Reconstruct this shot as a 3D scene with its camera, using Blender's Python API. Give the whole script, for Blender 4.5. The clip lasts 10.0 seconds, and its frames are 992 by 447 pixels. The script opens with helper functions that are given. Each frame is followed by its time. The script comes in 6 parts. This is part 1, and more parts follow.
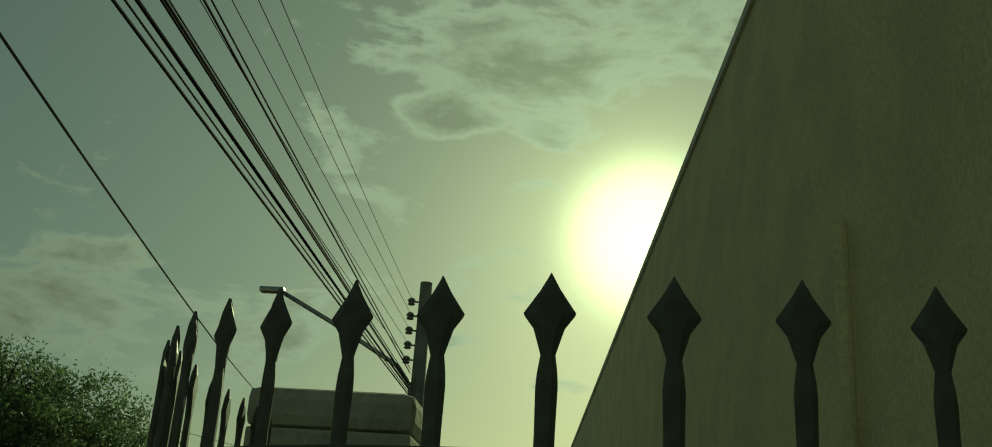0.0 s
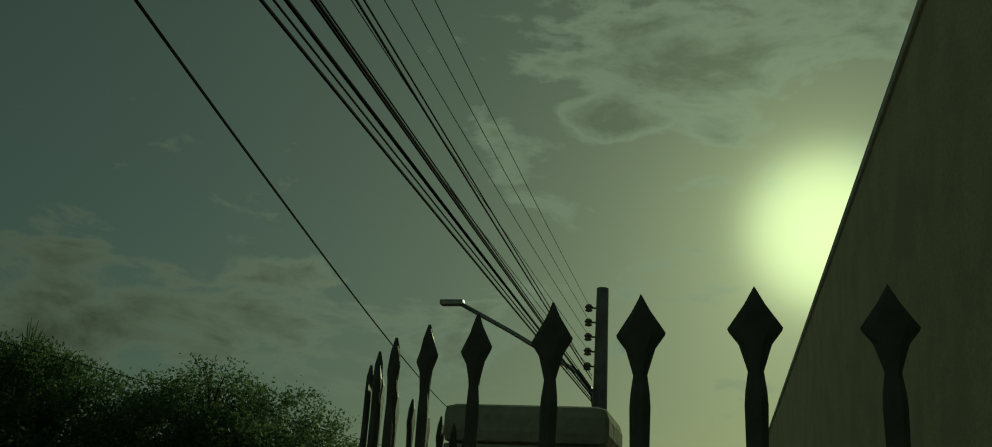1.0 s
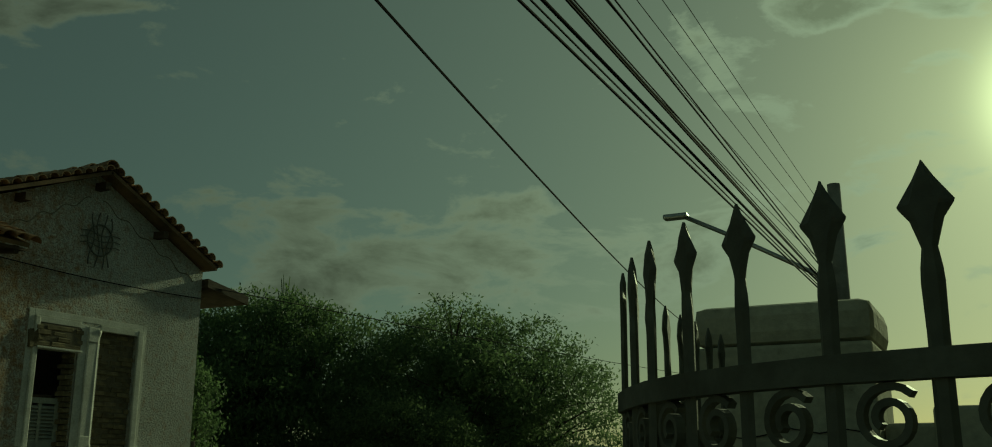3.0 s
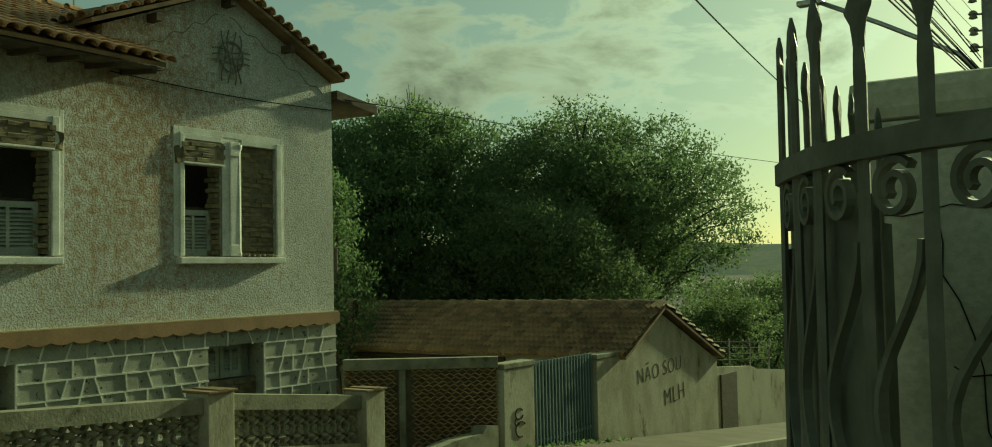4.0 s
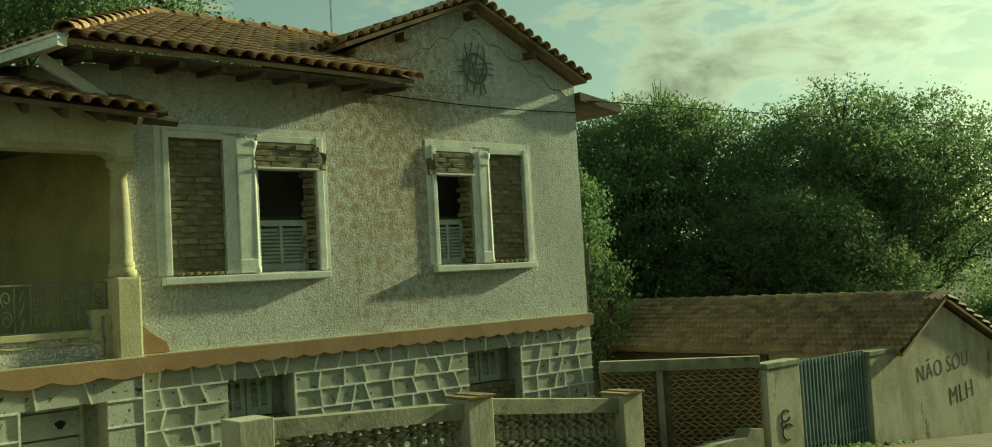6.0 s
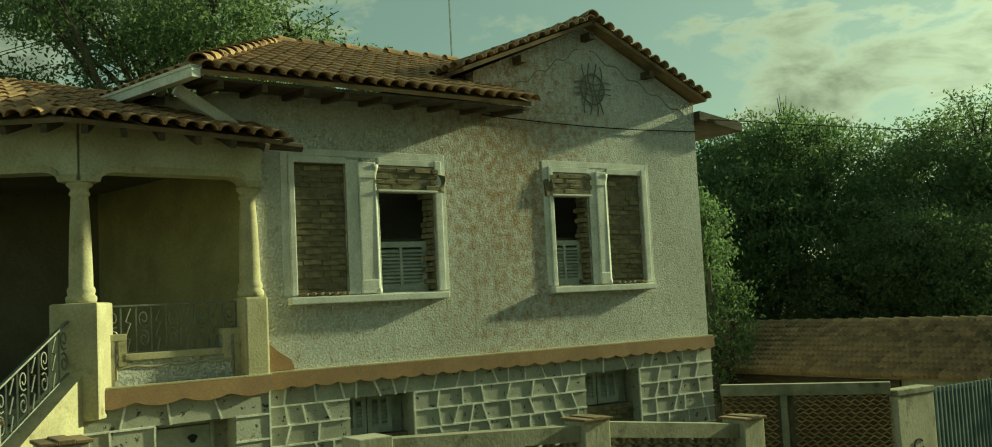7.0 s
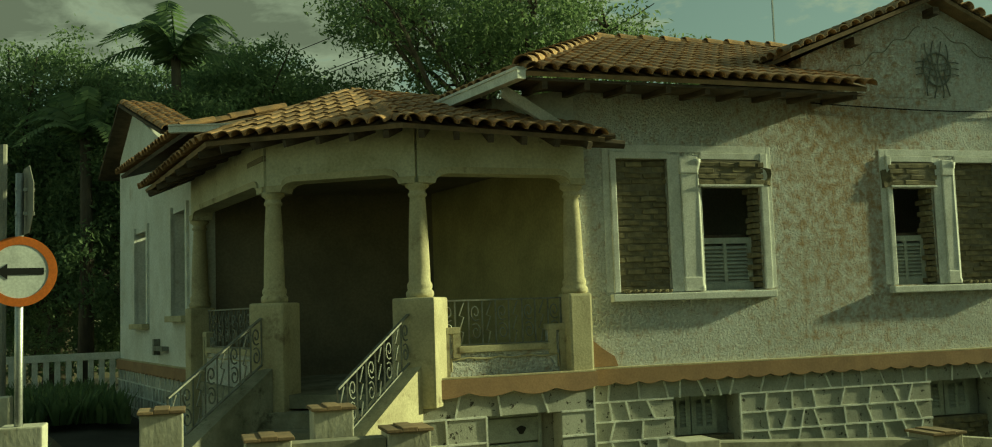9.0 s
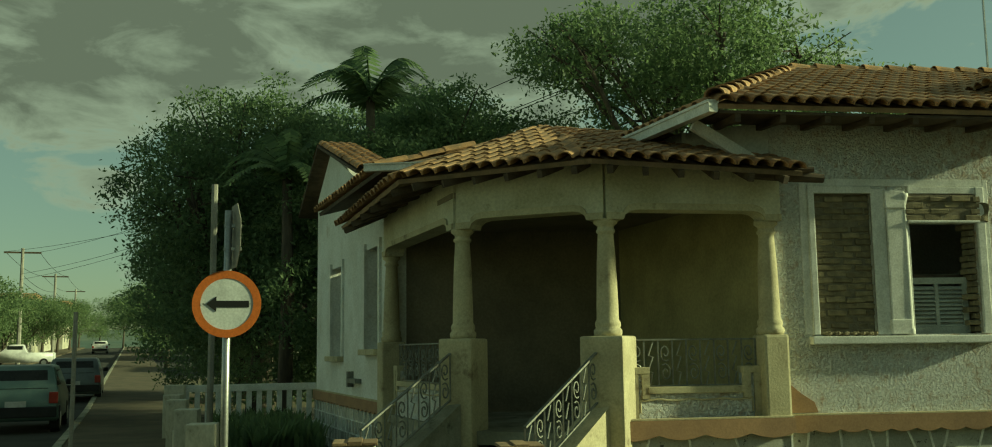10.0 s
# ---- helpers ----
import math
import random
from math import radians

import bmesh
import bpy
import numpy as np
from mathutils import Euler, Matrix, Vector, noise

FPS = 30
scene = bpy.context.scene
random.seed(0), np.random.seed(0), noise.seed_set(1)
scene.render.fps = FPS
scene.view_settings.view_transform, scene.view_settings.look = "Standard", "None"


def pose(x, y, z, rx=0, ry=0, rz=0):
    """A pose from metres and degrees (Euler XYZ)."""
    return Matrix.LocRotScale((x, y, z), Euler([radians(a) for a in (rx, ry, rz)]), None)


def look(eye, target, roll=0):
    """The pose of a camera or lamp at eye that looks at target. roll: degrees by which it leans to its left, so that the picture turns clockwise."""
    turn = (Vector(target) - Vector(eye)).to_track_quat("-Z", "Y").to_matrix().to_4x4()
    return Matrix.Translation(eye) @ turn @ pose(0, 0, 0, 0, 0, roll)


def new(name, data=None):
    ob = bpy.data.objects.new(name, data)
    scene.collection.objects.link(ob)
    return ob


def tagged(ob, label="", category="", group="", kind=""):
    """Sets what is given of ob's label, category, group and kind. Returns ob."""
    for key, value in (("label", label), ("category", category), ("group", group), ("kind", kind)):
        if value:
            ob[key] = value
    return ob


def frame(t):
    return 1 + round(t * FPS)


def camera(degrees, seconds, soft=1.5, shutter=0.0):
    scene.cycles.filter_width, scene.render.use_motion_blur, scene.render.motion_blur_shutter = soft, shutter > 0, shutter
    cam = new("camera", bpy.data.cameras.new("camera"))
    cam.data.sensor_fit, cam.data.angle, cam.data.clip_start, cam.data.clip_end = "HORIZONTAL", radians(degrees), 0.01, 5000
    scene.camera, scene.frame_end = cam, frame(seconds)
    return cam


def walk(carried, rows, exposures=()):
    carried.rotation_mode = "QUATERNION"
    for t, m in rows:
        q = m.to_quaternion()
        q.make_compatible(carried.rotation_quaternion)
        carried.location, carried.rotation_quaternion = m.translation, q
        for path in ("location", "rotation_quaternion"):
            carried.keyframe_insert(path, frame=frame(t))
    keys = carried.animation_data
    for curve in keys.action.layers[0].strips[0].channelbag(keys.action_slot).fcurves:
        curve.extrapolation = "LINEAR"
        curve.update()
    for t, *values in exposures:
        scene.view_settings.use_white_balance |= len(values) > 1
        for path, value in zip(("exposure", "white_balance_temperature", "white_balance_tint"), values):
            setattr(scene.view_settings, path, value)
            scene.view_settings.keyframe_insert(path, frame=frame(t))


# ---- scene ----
# ---------------------------------------------------------------- camera
cam = camera(52.5, 10.0, soft=1.0)
PATH = [
    (0, (10.758, 1.2, 2.362), (10.634, 3.088, 3.011), 3.6),
    (0.5, (10.745, 1.188, 2.369), (10.487, 3.069, 2.998), 2.8),
    (1, (10.729, 1.194, 2.38), (10.269, 3.033, 3.02), 3.5),
    (1.5, (10.724, 1.19, 2.38), (10.172, 2.996, 3.038), 4.4),
    (2, (10.69, 1.208, 2.374), (10.019, 2.994, 2.975), 5.2),
    (2.2, (10.683, 1.214, 2.37), (9.965, 2.997, 2.921), 4.2),
    (3.3, (10.658, 1.242, 2.352), (9.743, 2.977, 2.743), -0.4),
    (3.5, (10.642, 1.256, 2.333), (9.699, 2.997, 2.615), -0.5),
    (4, (10.606, 1.273, 2.326), (9.492, 2.931, 2.425), -1.2),
    (4.5, (10.584, 1.342, 2.327), (9.25, 2.83, 2.393), -2.1),
    (5, (10.547, 1.385, 2.357), (9.132, 2.796, 2.448), -3.4),
    (5.2, (10.544, 1.384, 2.363), (9.106, 2.771, 2.455), -3.3),
    (6.5, (10.578, 1.48, 2.42), (9.037, 2.748, 2.557), -3.2),
    (7, (10.624, 1.474, 2.438), (8.987, 2.612, 2.596), -2.9),
    (7.5, (10.605, 1.519, 2.46), (8.853, 2.471, 2.612), -3.4),
    (8, (10.556, 1.517, 2.488), (8.714, 2.282, 2.638), -2.4),
    (8.5, (10.481, 1.483, 2.505), (8.59, 2.126, 2.609), -2.2),
    (9, (10.452, 1.443, 2.505), (8.547, 2.028, 2.673), -1.9),
    (9.5, (10.421, 1.424, 2.511), (8.503, 1.887, 2.84), 0.2),
    (10, (10.322, 1.421, 2.512), (8.351, 1.651, 2.762), -0.7),
]
EXPO = [(0, -0.85, 7500, -45), (0.5, -1.55, 7200, -45), (1.0, -1.85, 7100, -46), (2.2, -1.5, 7000, -47), (3.5, -0.7, 7600, -48), (4.0, 0.3, 7800, -46),
        (4.5, 0.55, 8000, -44), (5.2, 1.1, 8100, -43), (6.5, 0.8, 7900, -43), (7.0, 0.8, 7900, -43), (7.5, 1.2, 8200, -42), (8.0, 0.5, 8300, -43), (9.0, 0.6, 8300, -43), (10, 0.55, 7700, -42)]
walk(cam, [(t, look(eye, aim, roll)) for t, eye, aim, roll in PATH], EXPO)

# ---------------------------------------------------------------- light
SUN_YAW, SUN_ELEV = radians(-5.3), radians(18.4)      # yaw to the left of +y
SUN_DIR = Vector((-math.sin(SUN_YAW) * math.cos(SUN_ELEV), math.cos(SUN_YAW) * math.cos(SUN_ELEV), math.sin(SUN_ELEV)))
sun_data = bpy.data.lights.new("sun", "SUN")
sun_data.energy, sun_data.angle, sun_data.color = 3.8, radians(1.6), (1.0, 0.87, 0.68)
sun = new("sun", sun_data)
sun.rotation_euler = SUN_DIR.to_track_quat("Z", "Y").to_euler()

world = bpy.data.worlds.new("sky")
scene.world = world
world.use_nodes = True
wn, wl = world.node_tree.nodes, world.node_tree.links
wn.clear()


def wnode(kind, **values):
    n = wn.new(kind)
    for key, value in values.items():
        n.inputs[key].default_value = value
    return n


def wmath(op, a, b=None, clamp=False):
    n = wn.new("ShaderNodeMath")
    n.operation, n.use_clamp = op, clamp
    for i, v in enumerate((a, b)):
        if v is None:
            continue
        if isinstance(v, (int, float)):
            n.inputs[i].default_value = v
        else:
            wl.new(v, n.inputs[i])
    return n.outputs[0]


coord = wn.new("ShaderNodeTexCoord")
sky = wn.new("ShaderNodeTexSky")
sky.sky_type, sky.sun_disc = "NISHITA", False
sky.sun_elevation, sky.sun_rotation = SUN_ELEV, -SUN_YAW
sky.air_density, sky.dust_density, sky.ozone_density = 1.0, 0.8, 1.0
# heaped clouds, flattened towards the horizon
sep = wn.new("ShaderNodeSeparateXYZ")
wl.new(coord.outputs["Generated"], sep.inputs[0])
flat = wn.new("ShaderNodeCombineXYZ")
wl.new(sep.outputs["X"], flat.inputs[0])
wl.new(sep.outputs["Y"], flat.inputs[1])
wl.new(wmath("MULTIPLY", sep.outputs["Z"], 2.4), flat.inputs[2])
noise_big = wnode("ShaderNodeTexNoise", Scale=2.3, Detail=3.0, Roughness=0.5)
noise_fine = wnode("ShaderNodeTexNoise", Scale=9.0, Detail=9.0, Roughness=0.6, Distortion=0.3)
shift = wn.new("ShaderNodeVectorMath")
shift.operation = "ADD"
shift.inputs[1].default_value = (3.3, 0.7, 0.0)
wl.new(flat.outputs[0], shift.inputs[0])
wl.new(shift.outputs[0], noise_big.inputs["Vector"])
wl.new(shift.outputs[0], noise_fine.inputs["Vector"])
# where the cloud banks stand: direction, reach
BANKS = [((-0.06, 0.867, 0.492), 0.20, 1.0), ((0.10, 0.865, 0.50), 0.16, 1.0), ((-0.11, 0.90, 0.425), 0.07, 1.0), ((0.0, 0.90, 0.41), 0.06, 1.0), ((-0.42, 0.887, 0.19), 0.22, 1.0), ((-0.57, 0.79, 0.215), 0.22, 1.0),
         ((-0.95, -0.277, 0.155), 0.08, 1.3), ((-0.935, -0.30, 0.40), 0.62, 1.7), ((-0.95, 0.05, 0.42), 0.66, 1.7), ((-0.93, 0.3, 0.40), 0.4, 1.4)]
cover = 0.0
for direction, reach, gain in BANKS:
    apart = wn.new("ShaderNodeVectorMath")
    apart.operation = "DISTANCE"
    wl.new(flat.outputs[0], apart.inputs[0])
    apart.inputs[1].default_value = (direction[0], direction[1], direction[2] * 2.4)
    here = wn.new("ShaderNodeMapRange")
    here.interpolation_type = "SMOOTHSTEP"
    here.inputs["From Min"].default_value, here.inputs["From Max"].default_value = reach * 1.15, reach * 0.35
    wl.new(apart.outputs["Value"], here.inputs["Value"])
    cover = wmath("MAXIMUM", wmath("MULTIPLY", here.outputs[0], gain), cover)
grain_of = wmath("ADD", wmath("MULTIPLY", noise_big.outputs["Fac"], 0.30), wmath("MULTIPLY", noise_fine.outputs["Fac"], 0.70))
thick = wmath("ADD", wmath("SUBTRACT", grain_of, 0.10), wmath("MULTIPLY", cover, 0.15))
ramp = wn.new("ShaderNodeValToRGB")
ramp.color_ramp.elements[0].position, ramp.color_ramp.elements[1].position = 0.475, 0.545
wl.new(thick, ramp.inputs[0])
core = wn.new("ShaderNodeMapRange")
core.inputs["From Min"].default_value, core.inputs["From Max"].default_value = 0.515, 0.66
core.inputs["To Min"].default_value, core.inputs["To Max"].default_value = 1.0, 0.45
wl.new(thick, core.inputs["Value"])
# near the sun the thin cloud glows
dot = wn.new("ShaderNodeVectorMath")
dot.operation = "DOT_PRODUCT"
nrm = wn.new("ShaderNodeVectorMath")
nrm.operation = "NORMALIZE"
wl.new(coord.outputs["Generated"], nrm.inputs[0])
wl.new(nrm.outputs[0], dot.inputs[0])
dot.inputs[1].default_value = SUN_DIR
near = wmath("MAXIMUM", dot.outputs["Value"], 0.0)
halo = wmath("MULTIPLY", wmath("POWER", near, 1000.0), 170.0)
glow = wmath("ADD", wmath("DIVIDE", wmath("MULTIPLY", halo, 22.0), wmath("ADD", halo, 22.0)),
             wmath("ADD", wmath("MULTIPLY", wmath("POWER", near, 110.0), 4.0), wmath("MULTIPLY", wmath("POWER", near, 5.0), 1.5)))
lit = wmath("MULTIPLY", wmath("ADD", wmath("MULTIPLY", wmath("POWER", near, 6.0), 4.0), 2.1), core.outputs[0])
cloud = wn.new("ShaderNodeMixRGB")
cloud.blend_type = "MULTIPLY"
cloud.inputs[0].default_value = 1.0
cloud.inputs[1].default_value = (0.94, 0.95, 0.92, 1)
wl.new(lit, cloud.inputs[2])
mix = wn.new("ShaderNodeMixRGB")
wl.new(ramp.outputs[0], mix.inputs[0])
dim = wn.new("ShaderNodeMixRGB")
dim.inputs[0].default_value = 0.72                     # thin high overcast veils the blue
dim.inputs[2].default_value = (0.86, 0.90, 0.82, 1)
wl.new(sky.outputs[0], dim.inputs[1])
wl.new(dim.outputs[0], mix.inputs[1])
wl.new(cloud.outputs[0], mix.inputs[2])
add = wn.new("ShaderNodeMixRGB")
add.blend_type = "ADD"
add.inputs[0].default_value = 1.0
tint = wn.new("ShaderNodeMixRGB")
tint.blend_type = "MULTIPLY"
tint.inputs[0].default_value = 1.0
tint.inputs[1].default_value = (1.0, 0.93, 0.62, 1)
wl.new(glow, tint.inputs[2])
wl.new(mix.outputs[0], add.inputs[1])
wl.new(tint.outputs[0], add.inputs[2])
bg = wn.new("ShaderNodeBackground")
bg.inputs["Strength"].default_value = 0.12
wl.new(add.outputs[0], bg.inputs["Color"])
wout = wn.new("ShaderNodeOutputWorld")
wl.new(bg.outputs[0], wout.inputs["Surface"])

# ---------------------------------------------------------------- materials
def material(name, base, second=None, rough=0.8, scale=3.0, grain=40.0, bump=0.2, bump_scale=60.0, metal=0.0, stain=None, stain_at=(0.55, 0.7),
             stain_scale=1.2, stain_near=None, vary=0.0, spec=0.4, stretch=(1, 1, 1), bump_dist=0.01, clear=0.0, splash=None):
    """Two scales of colour noise, an optional stain with a shape of its own, a fine relief."""
    m = bpy.data.materials.new(name)
    m.use_nodes = True
    n, l = m.node_tree.nodes, m.node_tree.links
    b = n["Principled BSDF"]
    b.inputs["Roughness"].default_value, b.inputs["Metallic"].default_value = rough, metal
    b.inputs["Specular IOR Level"].default_value = spec
    b.inputs["Transmission Weight"].default_value = clear
    geo = n.new("ShaderNodeTexCoord")
    mapping = n.new("ShaderNodeMapping")
    mapping.inputs["Scale"].default_value = stretch
    l.new(geo.outputs["Object"], mapping.inputs[0])

    def noise_at(s, detail=4.0, roughness=0.6):
        t = n.new("ShaderNodeTexNoise")
        t.inputs["Scale"].default_value, t.inputs["Detail"].default_value, t.inputs["Roughness"].default_value = s, detail, roughness
        l.new(mapping.outputs[0], t.inputs["Vector"])
        return t.outputs["Fac"]

    def ramp_of(fac, a, b_):
        r = n.new("ShaderNodeMapRange")
        r.interpolation_type = "SMOOTHSTEP"
        r.inputs["From Min"].default_value, r.inputs["From Max"].default_value = a, b_
        l.new(fac, r.inputs["Value"])
        return r.outputs[0]

    def blend(fac, a, b_, mode="MIX"):
        x = n.new("ShaderNodeMixRGB")
        x.blend_type = mode
        for i, v in ((0, fac), (1, a), (2, b_)):
            if isinstance(v, (int, float)):
                x.inputs[i].default_value = v
            elif isinstance(v, (tuple, list)):
                x.inputs[i].default_value = (*v[:3], 1)
            else:
                l.new(v, x.inputs[i])
        return x.outputs[0]

    second = second or tuple(c * 0.72 for c in base)
    col = blend(ramp_of(noise_at(scale, 5.0), 0.38, 0.64), base, second)
    col = blend(0.35, col, blend(ramp_of(noise_at(grain, 3.0), 0.3, 0.7), (0.62, 0.62, 0.62), (1.25, 1.25, 1.25)), "MULTIPLY")
    if stain:
        where = noise_at(stain_scale, 7.0, 0.68)
        if stain_near:
            centre, reach, gain = stain_near
            off = n.new("ShaderNodeVectorMath")
            off.operation = "SUBTRACT"
            off.inputs[1].default_value = centre
            l.new(geo.outputs["Object"], off.inputs[0])
            div = n.new("ShaderNodeVectorMath")
            div.operation = "DIVIDE"
            div.inputs[1].default_value = reach
            l.new(off.outputs[0], div.inputs[0])
            length = n.new("ShaderNodeVectorMath")
            length.operation = "LENGTH"
            l.new(div.outputs[0], length.inputs[0])
            fall = n.new("ShaderNodeMapRange")
            fall.inputs["From Min"].default_value, fall.inputs["From Max"].default_value = 0.2, 1.4
            fall.inputs["To Min"].default_value, fall.inputs["To Max"].default_value = gain, -0.03
            l.new(length.outputs["Value"], fall.inputs["Value"])
            plus = n.new("ShaderNodeMath")
            l.new(where, plus.inputs[0])
            l.new(fall.outputs[0], plus.inputs[1])
            where = plus.outputs[0]
        col = blend(ramp_of(where, *stain_at), col, stain)
    if vary:
        info = n.new("ShaderNodeObjectInfo")
        mr = n.new("ShaderNodeMapRange")
        mr.inputs["To Min"].default_value, mr.inputs["To Max"].default_value = 1 - vary, 1 + vary
        island = n.new("ShaderNodeNewGeometry")
        both = n.new("ShaderNodeMath")
        l.new(info.outputs["Random"], both.inputs[0])
        l.new(island.outputs["Random Per Island"], both.inputs[1])
        part_of = n.new("ShaderNodeMath")
        part_of.operation = "FRACT"
        l.new(both.outputs[0], part_of.inputs[0])
        l.new(part_of.outputs[0], mr.inputs["Value"])
        col = blend(1.0, col, mr.outputs[0], "MULTIPLY")
    l.new(col, b.inputs["Base Color"])
    if bump:
        bp = n.new("ShaderNodeBump")
        bp.inputs["Strength"].default_value, bp.inputs["Distance"].default_value = bump, bump_dist
        relief = noise_at(bump_scale, 4.0)
        l.new(ramp_of(relief, *splash) if splash else relief, bp.inputs["Height"])
        l.new(bp.outputs[0], b.inputs["Normal"])
    return m


def leaf_material(name, a, b_, rough=0.55):
    m = bpy.data.materials.new(name)
    m.use_nodes = True
    n, l = m.node_tree.nodes, m.node_tree.links
    b = n["Principled BSDF"]
    b.inputs["Roughness"].default_value = rough
    b.inputs["Specular IOR Level"].default_value = 0.3
    geo = n.new("ShaderNodeNewGeometry")
    x = n.new("ShaderNodeMixRGB")
    x.inputs[1].default_value, x.inputs[2].default_value = (*a, 1), (*b_, 1)
    l.new(geo.outputs["Random Per Island"], x.inputs[0])
    l.new(x.outputs[0], b.inputs["Base Color"])
    tr = n.new("ShaderNodeBsdfTranslucent")
    l.new(x.outputs[0], tr.inputs["Color"])
    ms = n.new("ShaderNodeMixShader")
    ms.inputs[0].default_value = 0.55
    out = n["Material Output"]
    l.new(b.outputs[0], ms.inputs[1])
    l.new(tr.outputs[0], ms.inputs[2])
    l.new(ms.outputs[0], out.inputs["Surface"])
    return m


STUCCO = material("rough stucco", (0.79, 0.80, 0.77), (0.68, 0.69, 0.65), 0.92, 0.9, 25, 1.0, 36, stain=(0.46, 0.31, 0.175), stain_at=(0.44, 0.80), stain_scale=9.0, stain_near=((0, 9.15, 4.2), (3, 1.4, 2.7), 0.15), bump_dist=0.020, splash=(0.44, 0.64))
STUCCO_SMOOTH = material("smooth wall paint", (0.74, 0.75, 0.72), (0.63, 0.63, 0.58), 0.9, 1.2, 30, 0.3, 30, stain=(0.40, 0.34, 0.24), stain_at=(0.62, 0.78), stain_scale=1.3)
CREAM = material("cream paint", (0.52, 0.47, 0.31), (0.42, 0.37, 0.24), 0.85, 2.2, 40, 0.35, 40, stain=(0.20, 0.16, 0.10), stain_at=(0.55, 0.72), stain_scale=3.2)
FRIEZE = material("weathered frieze plaster", (0.60, 0.58, 0.44), (0.47, 0.44, 0.30), 0.9, 1.6, 35, 0.5, 28, stain=(0.17, 0.145, 0.08), stain_at=(0.57, 0.72), stain_scale=2.4, bump_dist=0.015)
TRIM_WHITE = material("white trim paint", (0.76, 0.76, 0.72), (0.62, 0.62, 0.57), 0.8, 4, 50, 0.25, 50, stain=(0.25, 0.23, 0.19), stain_at=(0.64, 0.75), stain_scale=5)
BROWN = material("brown band paint", (0.37, 0.23, 0.13), (0.29, 0.18, 0.105), 0.8, 2.5, 40, 0.2, 40)
PLINTH = material("plinth stone paint", (0.46, 0.455, 0.395), (0.36, 0.355, 0.30), 0.85, 2.2, 60, 0.35, 45, stain=(0.075, 0.068, 0.055), stain_at=(0.60, 0.63), stain_scale=11, vary=0.14)
MORTAR = material("raised joint paint", (0.84, 0.84, 0.78), None, 0.85, 6, 60, 0.2, 60)
BRICK = material("old brick", (0.25, 0.212, 0.13), (0.17, 0.145, 0.09), 0.95, 9, 70, 0.6, 50, vary=0.28, stain=(0.30, 0.26, 0.2), stain_at=(0.6, 0.75), stain_scale=14)
BRICK_MORTAR = material("brick mortar", (0.21, 0.185, 0.13), None, 0.95, 9, 70, 0.5, 50)
TILE = material("clay roof tile", (0.37, 0.215, 0.105), (0.26, 0.16, 0.085), 0.9, 7, 60, 0.3, 50, vary=0.3, stain=(0.16, 0.13, 0.085), stain_at=(0.56, 0.72), stain_scale=5)
TILE_OLD = material("weathered clay tile", (0.29, 0.20, 0.12), (0.19, 0.14, 0.085), 0.92, 3, 60, 0.3, 50, vary=0.3, stain=(0.11, 0.10, 0.065), stain_at=(0.55, 0.75), stain_scale=3)
WOOD_DARK = material("dark eave wood", (0.10, 0.075, 0.05), (0.06, 0.045, 0.03), 0.85, 5, 60, 0.3, 60, stretch=(1, 1, 4))
SHUTTER = material("shutter paint", (0.40, 0.43, 0.39), (0.31, 0.33, 0.30), 0.7, 6, 60, 0.15, 60)
IRON = material("dark wrought iron", (0.24, 0.25, 0.22), (0.17, 0.165, 0.14), 0.55, 12, 80, 0.15, 80, metal=0.3)
FENCE_IRON = material("painted fence iron", (0.17, 0.18, 0.155), (0.12, 0.125, 0.105), 0.6, 10, 80, 0.12, 70, stain=(0.13, 0.09, 0.05), stain_at=(0.66, 0.76), stain_scale=9)
CONCRETE = material("mossy concrete", (0.34, 0.33, 0.26), (0.21, 0.205, 0.15), 0.95, 2.5, 40, 0.5, 30, stain=(0.09, 0.09, 0.06), stain_at=(0.55, 0.7), stain_scale=3)
WALL_OLD = material("old street wall plaster", (0.52, 0.50, 0.41), (0.36, 0.335, 0.25), 0.95, 1.5, 30, 0.4, 25, stain=(0.14, 0.115, 0.075), stain_at=(0.56, 0.70), stain_scale=2.6, stretch=(1, 1, 0.55))
NEAR_WALL = material("neighbour wall plaster", (0.80, 0.74, 0.50), (0.70, 0.64, 0.44), 0.9, 1.2, 30, 0.25, 30)
# darker plaster colour carries the shade of the deep veranda
SHADE_PLASTER = material("interior plaster darkened for shade", (0.23, 0.20, 0.14), (0.18, 0.155, 0.11), 0.95, 1.5, 30, 0.2, 30)
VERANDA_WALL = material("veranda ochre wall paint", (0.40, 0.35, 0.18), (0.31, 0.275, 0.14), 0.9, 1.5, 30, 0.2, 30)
ASPHALT = material("asphalt", (0.065, 0.065, 0.06), (0.045, 0.045, 0.042), 0.95, 0.8, 90, 0.35, 70, spec=0.15)
PAVING = material("worn pavement concrete", (0.115, 0.092, 0.06), (0.075, 0.062, 0.04), 0.95, 1.2, 45, 0.4, 30, stain=(0.10, 0.10, 0.05), stain_at=(0.58, 0.72), stain_scale=1.4)
SOIL = material("garden soil and weeds", (0.085, 0.085, 0.045), (0.13, 0.10, 0.06), 1.0, 1.4, 30, 0.8, 18)
GATE_BLUE = material("blue grey gate paint", (0.21, 0.28, 0.29), (0.16, 0.22, 0.23), 0.5, 3, 60, 0.1, 60)
COBOGO = material("clay hollow block", (0.52, 0.36, 0.20), (0.40, 0.28, 0.15), 0.95, 6, 60, 0.4, 50, vary=0.2)
BARK = material("bark", (0.10, 0.085, 0.065), (0.06, 0.05, 0.04), 0.95, 3, 30, 0.8, 14, stretch=(1, 1, 0.3), bump_dist=0.03)
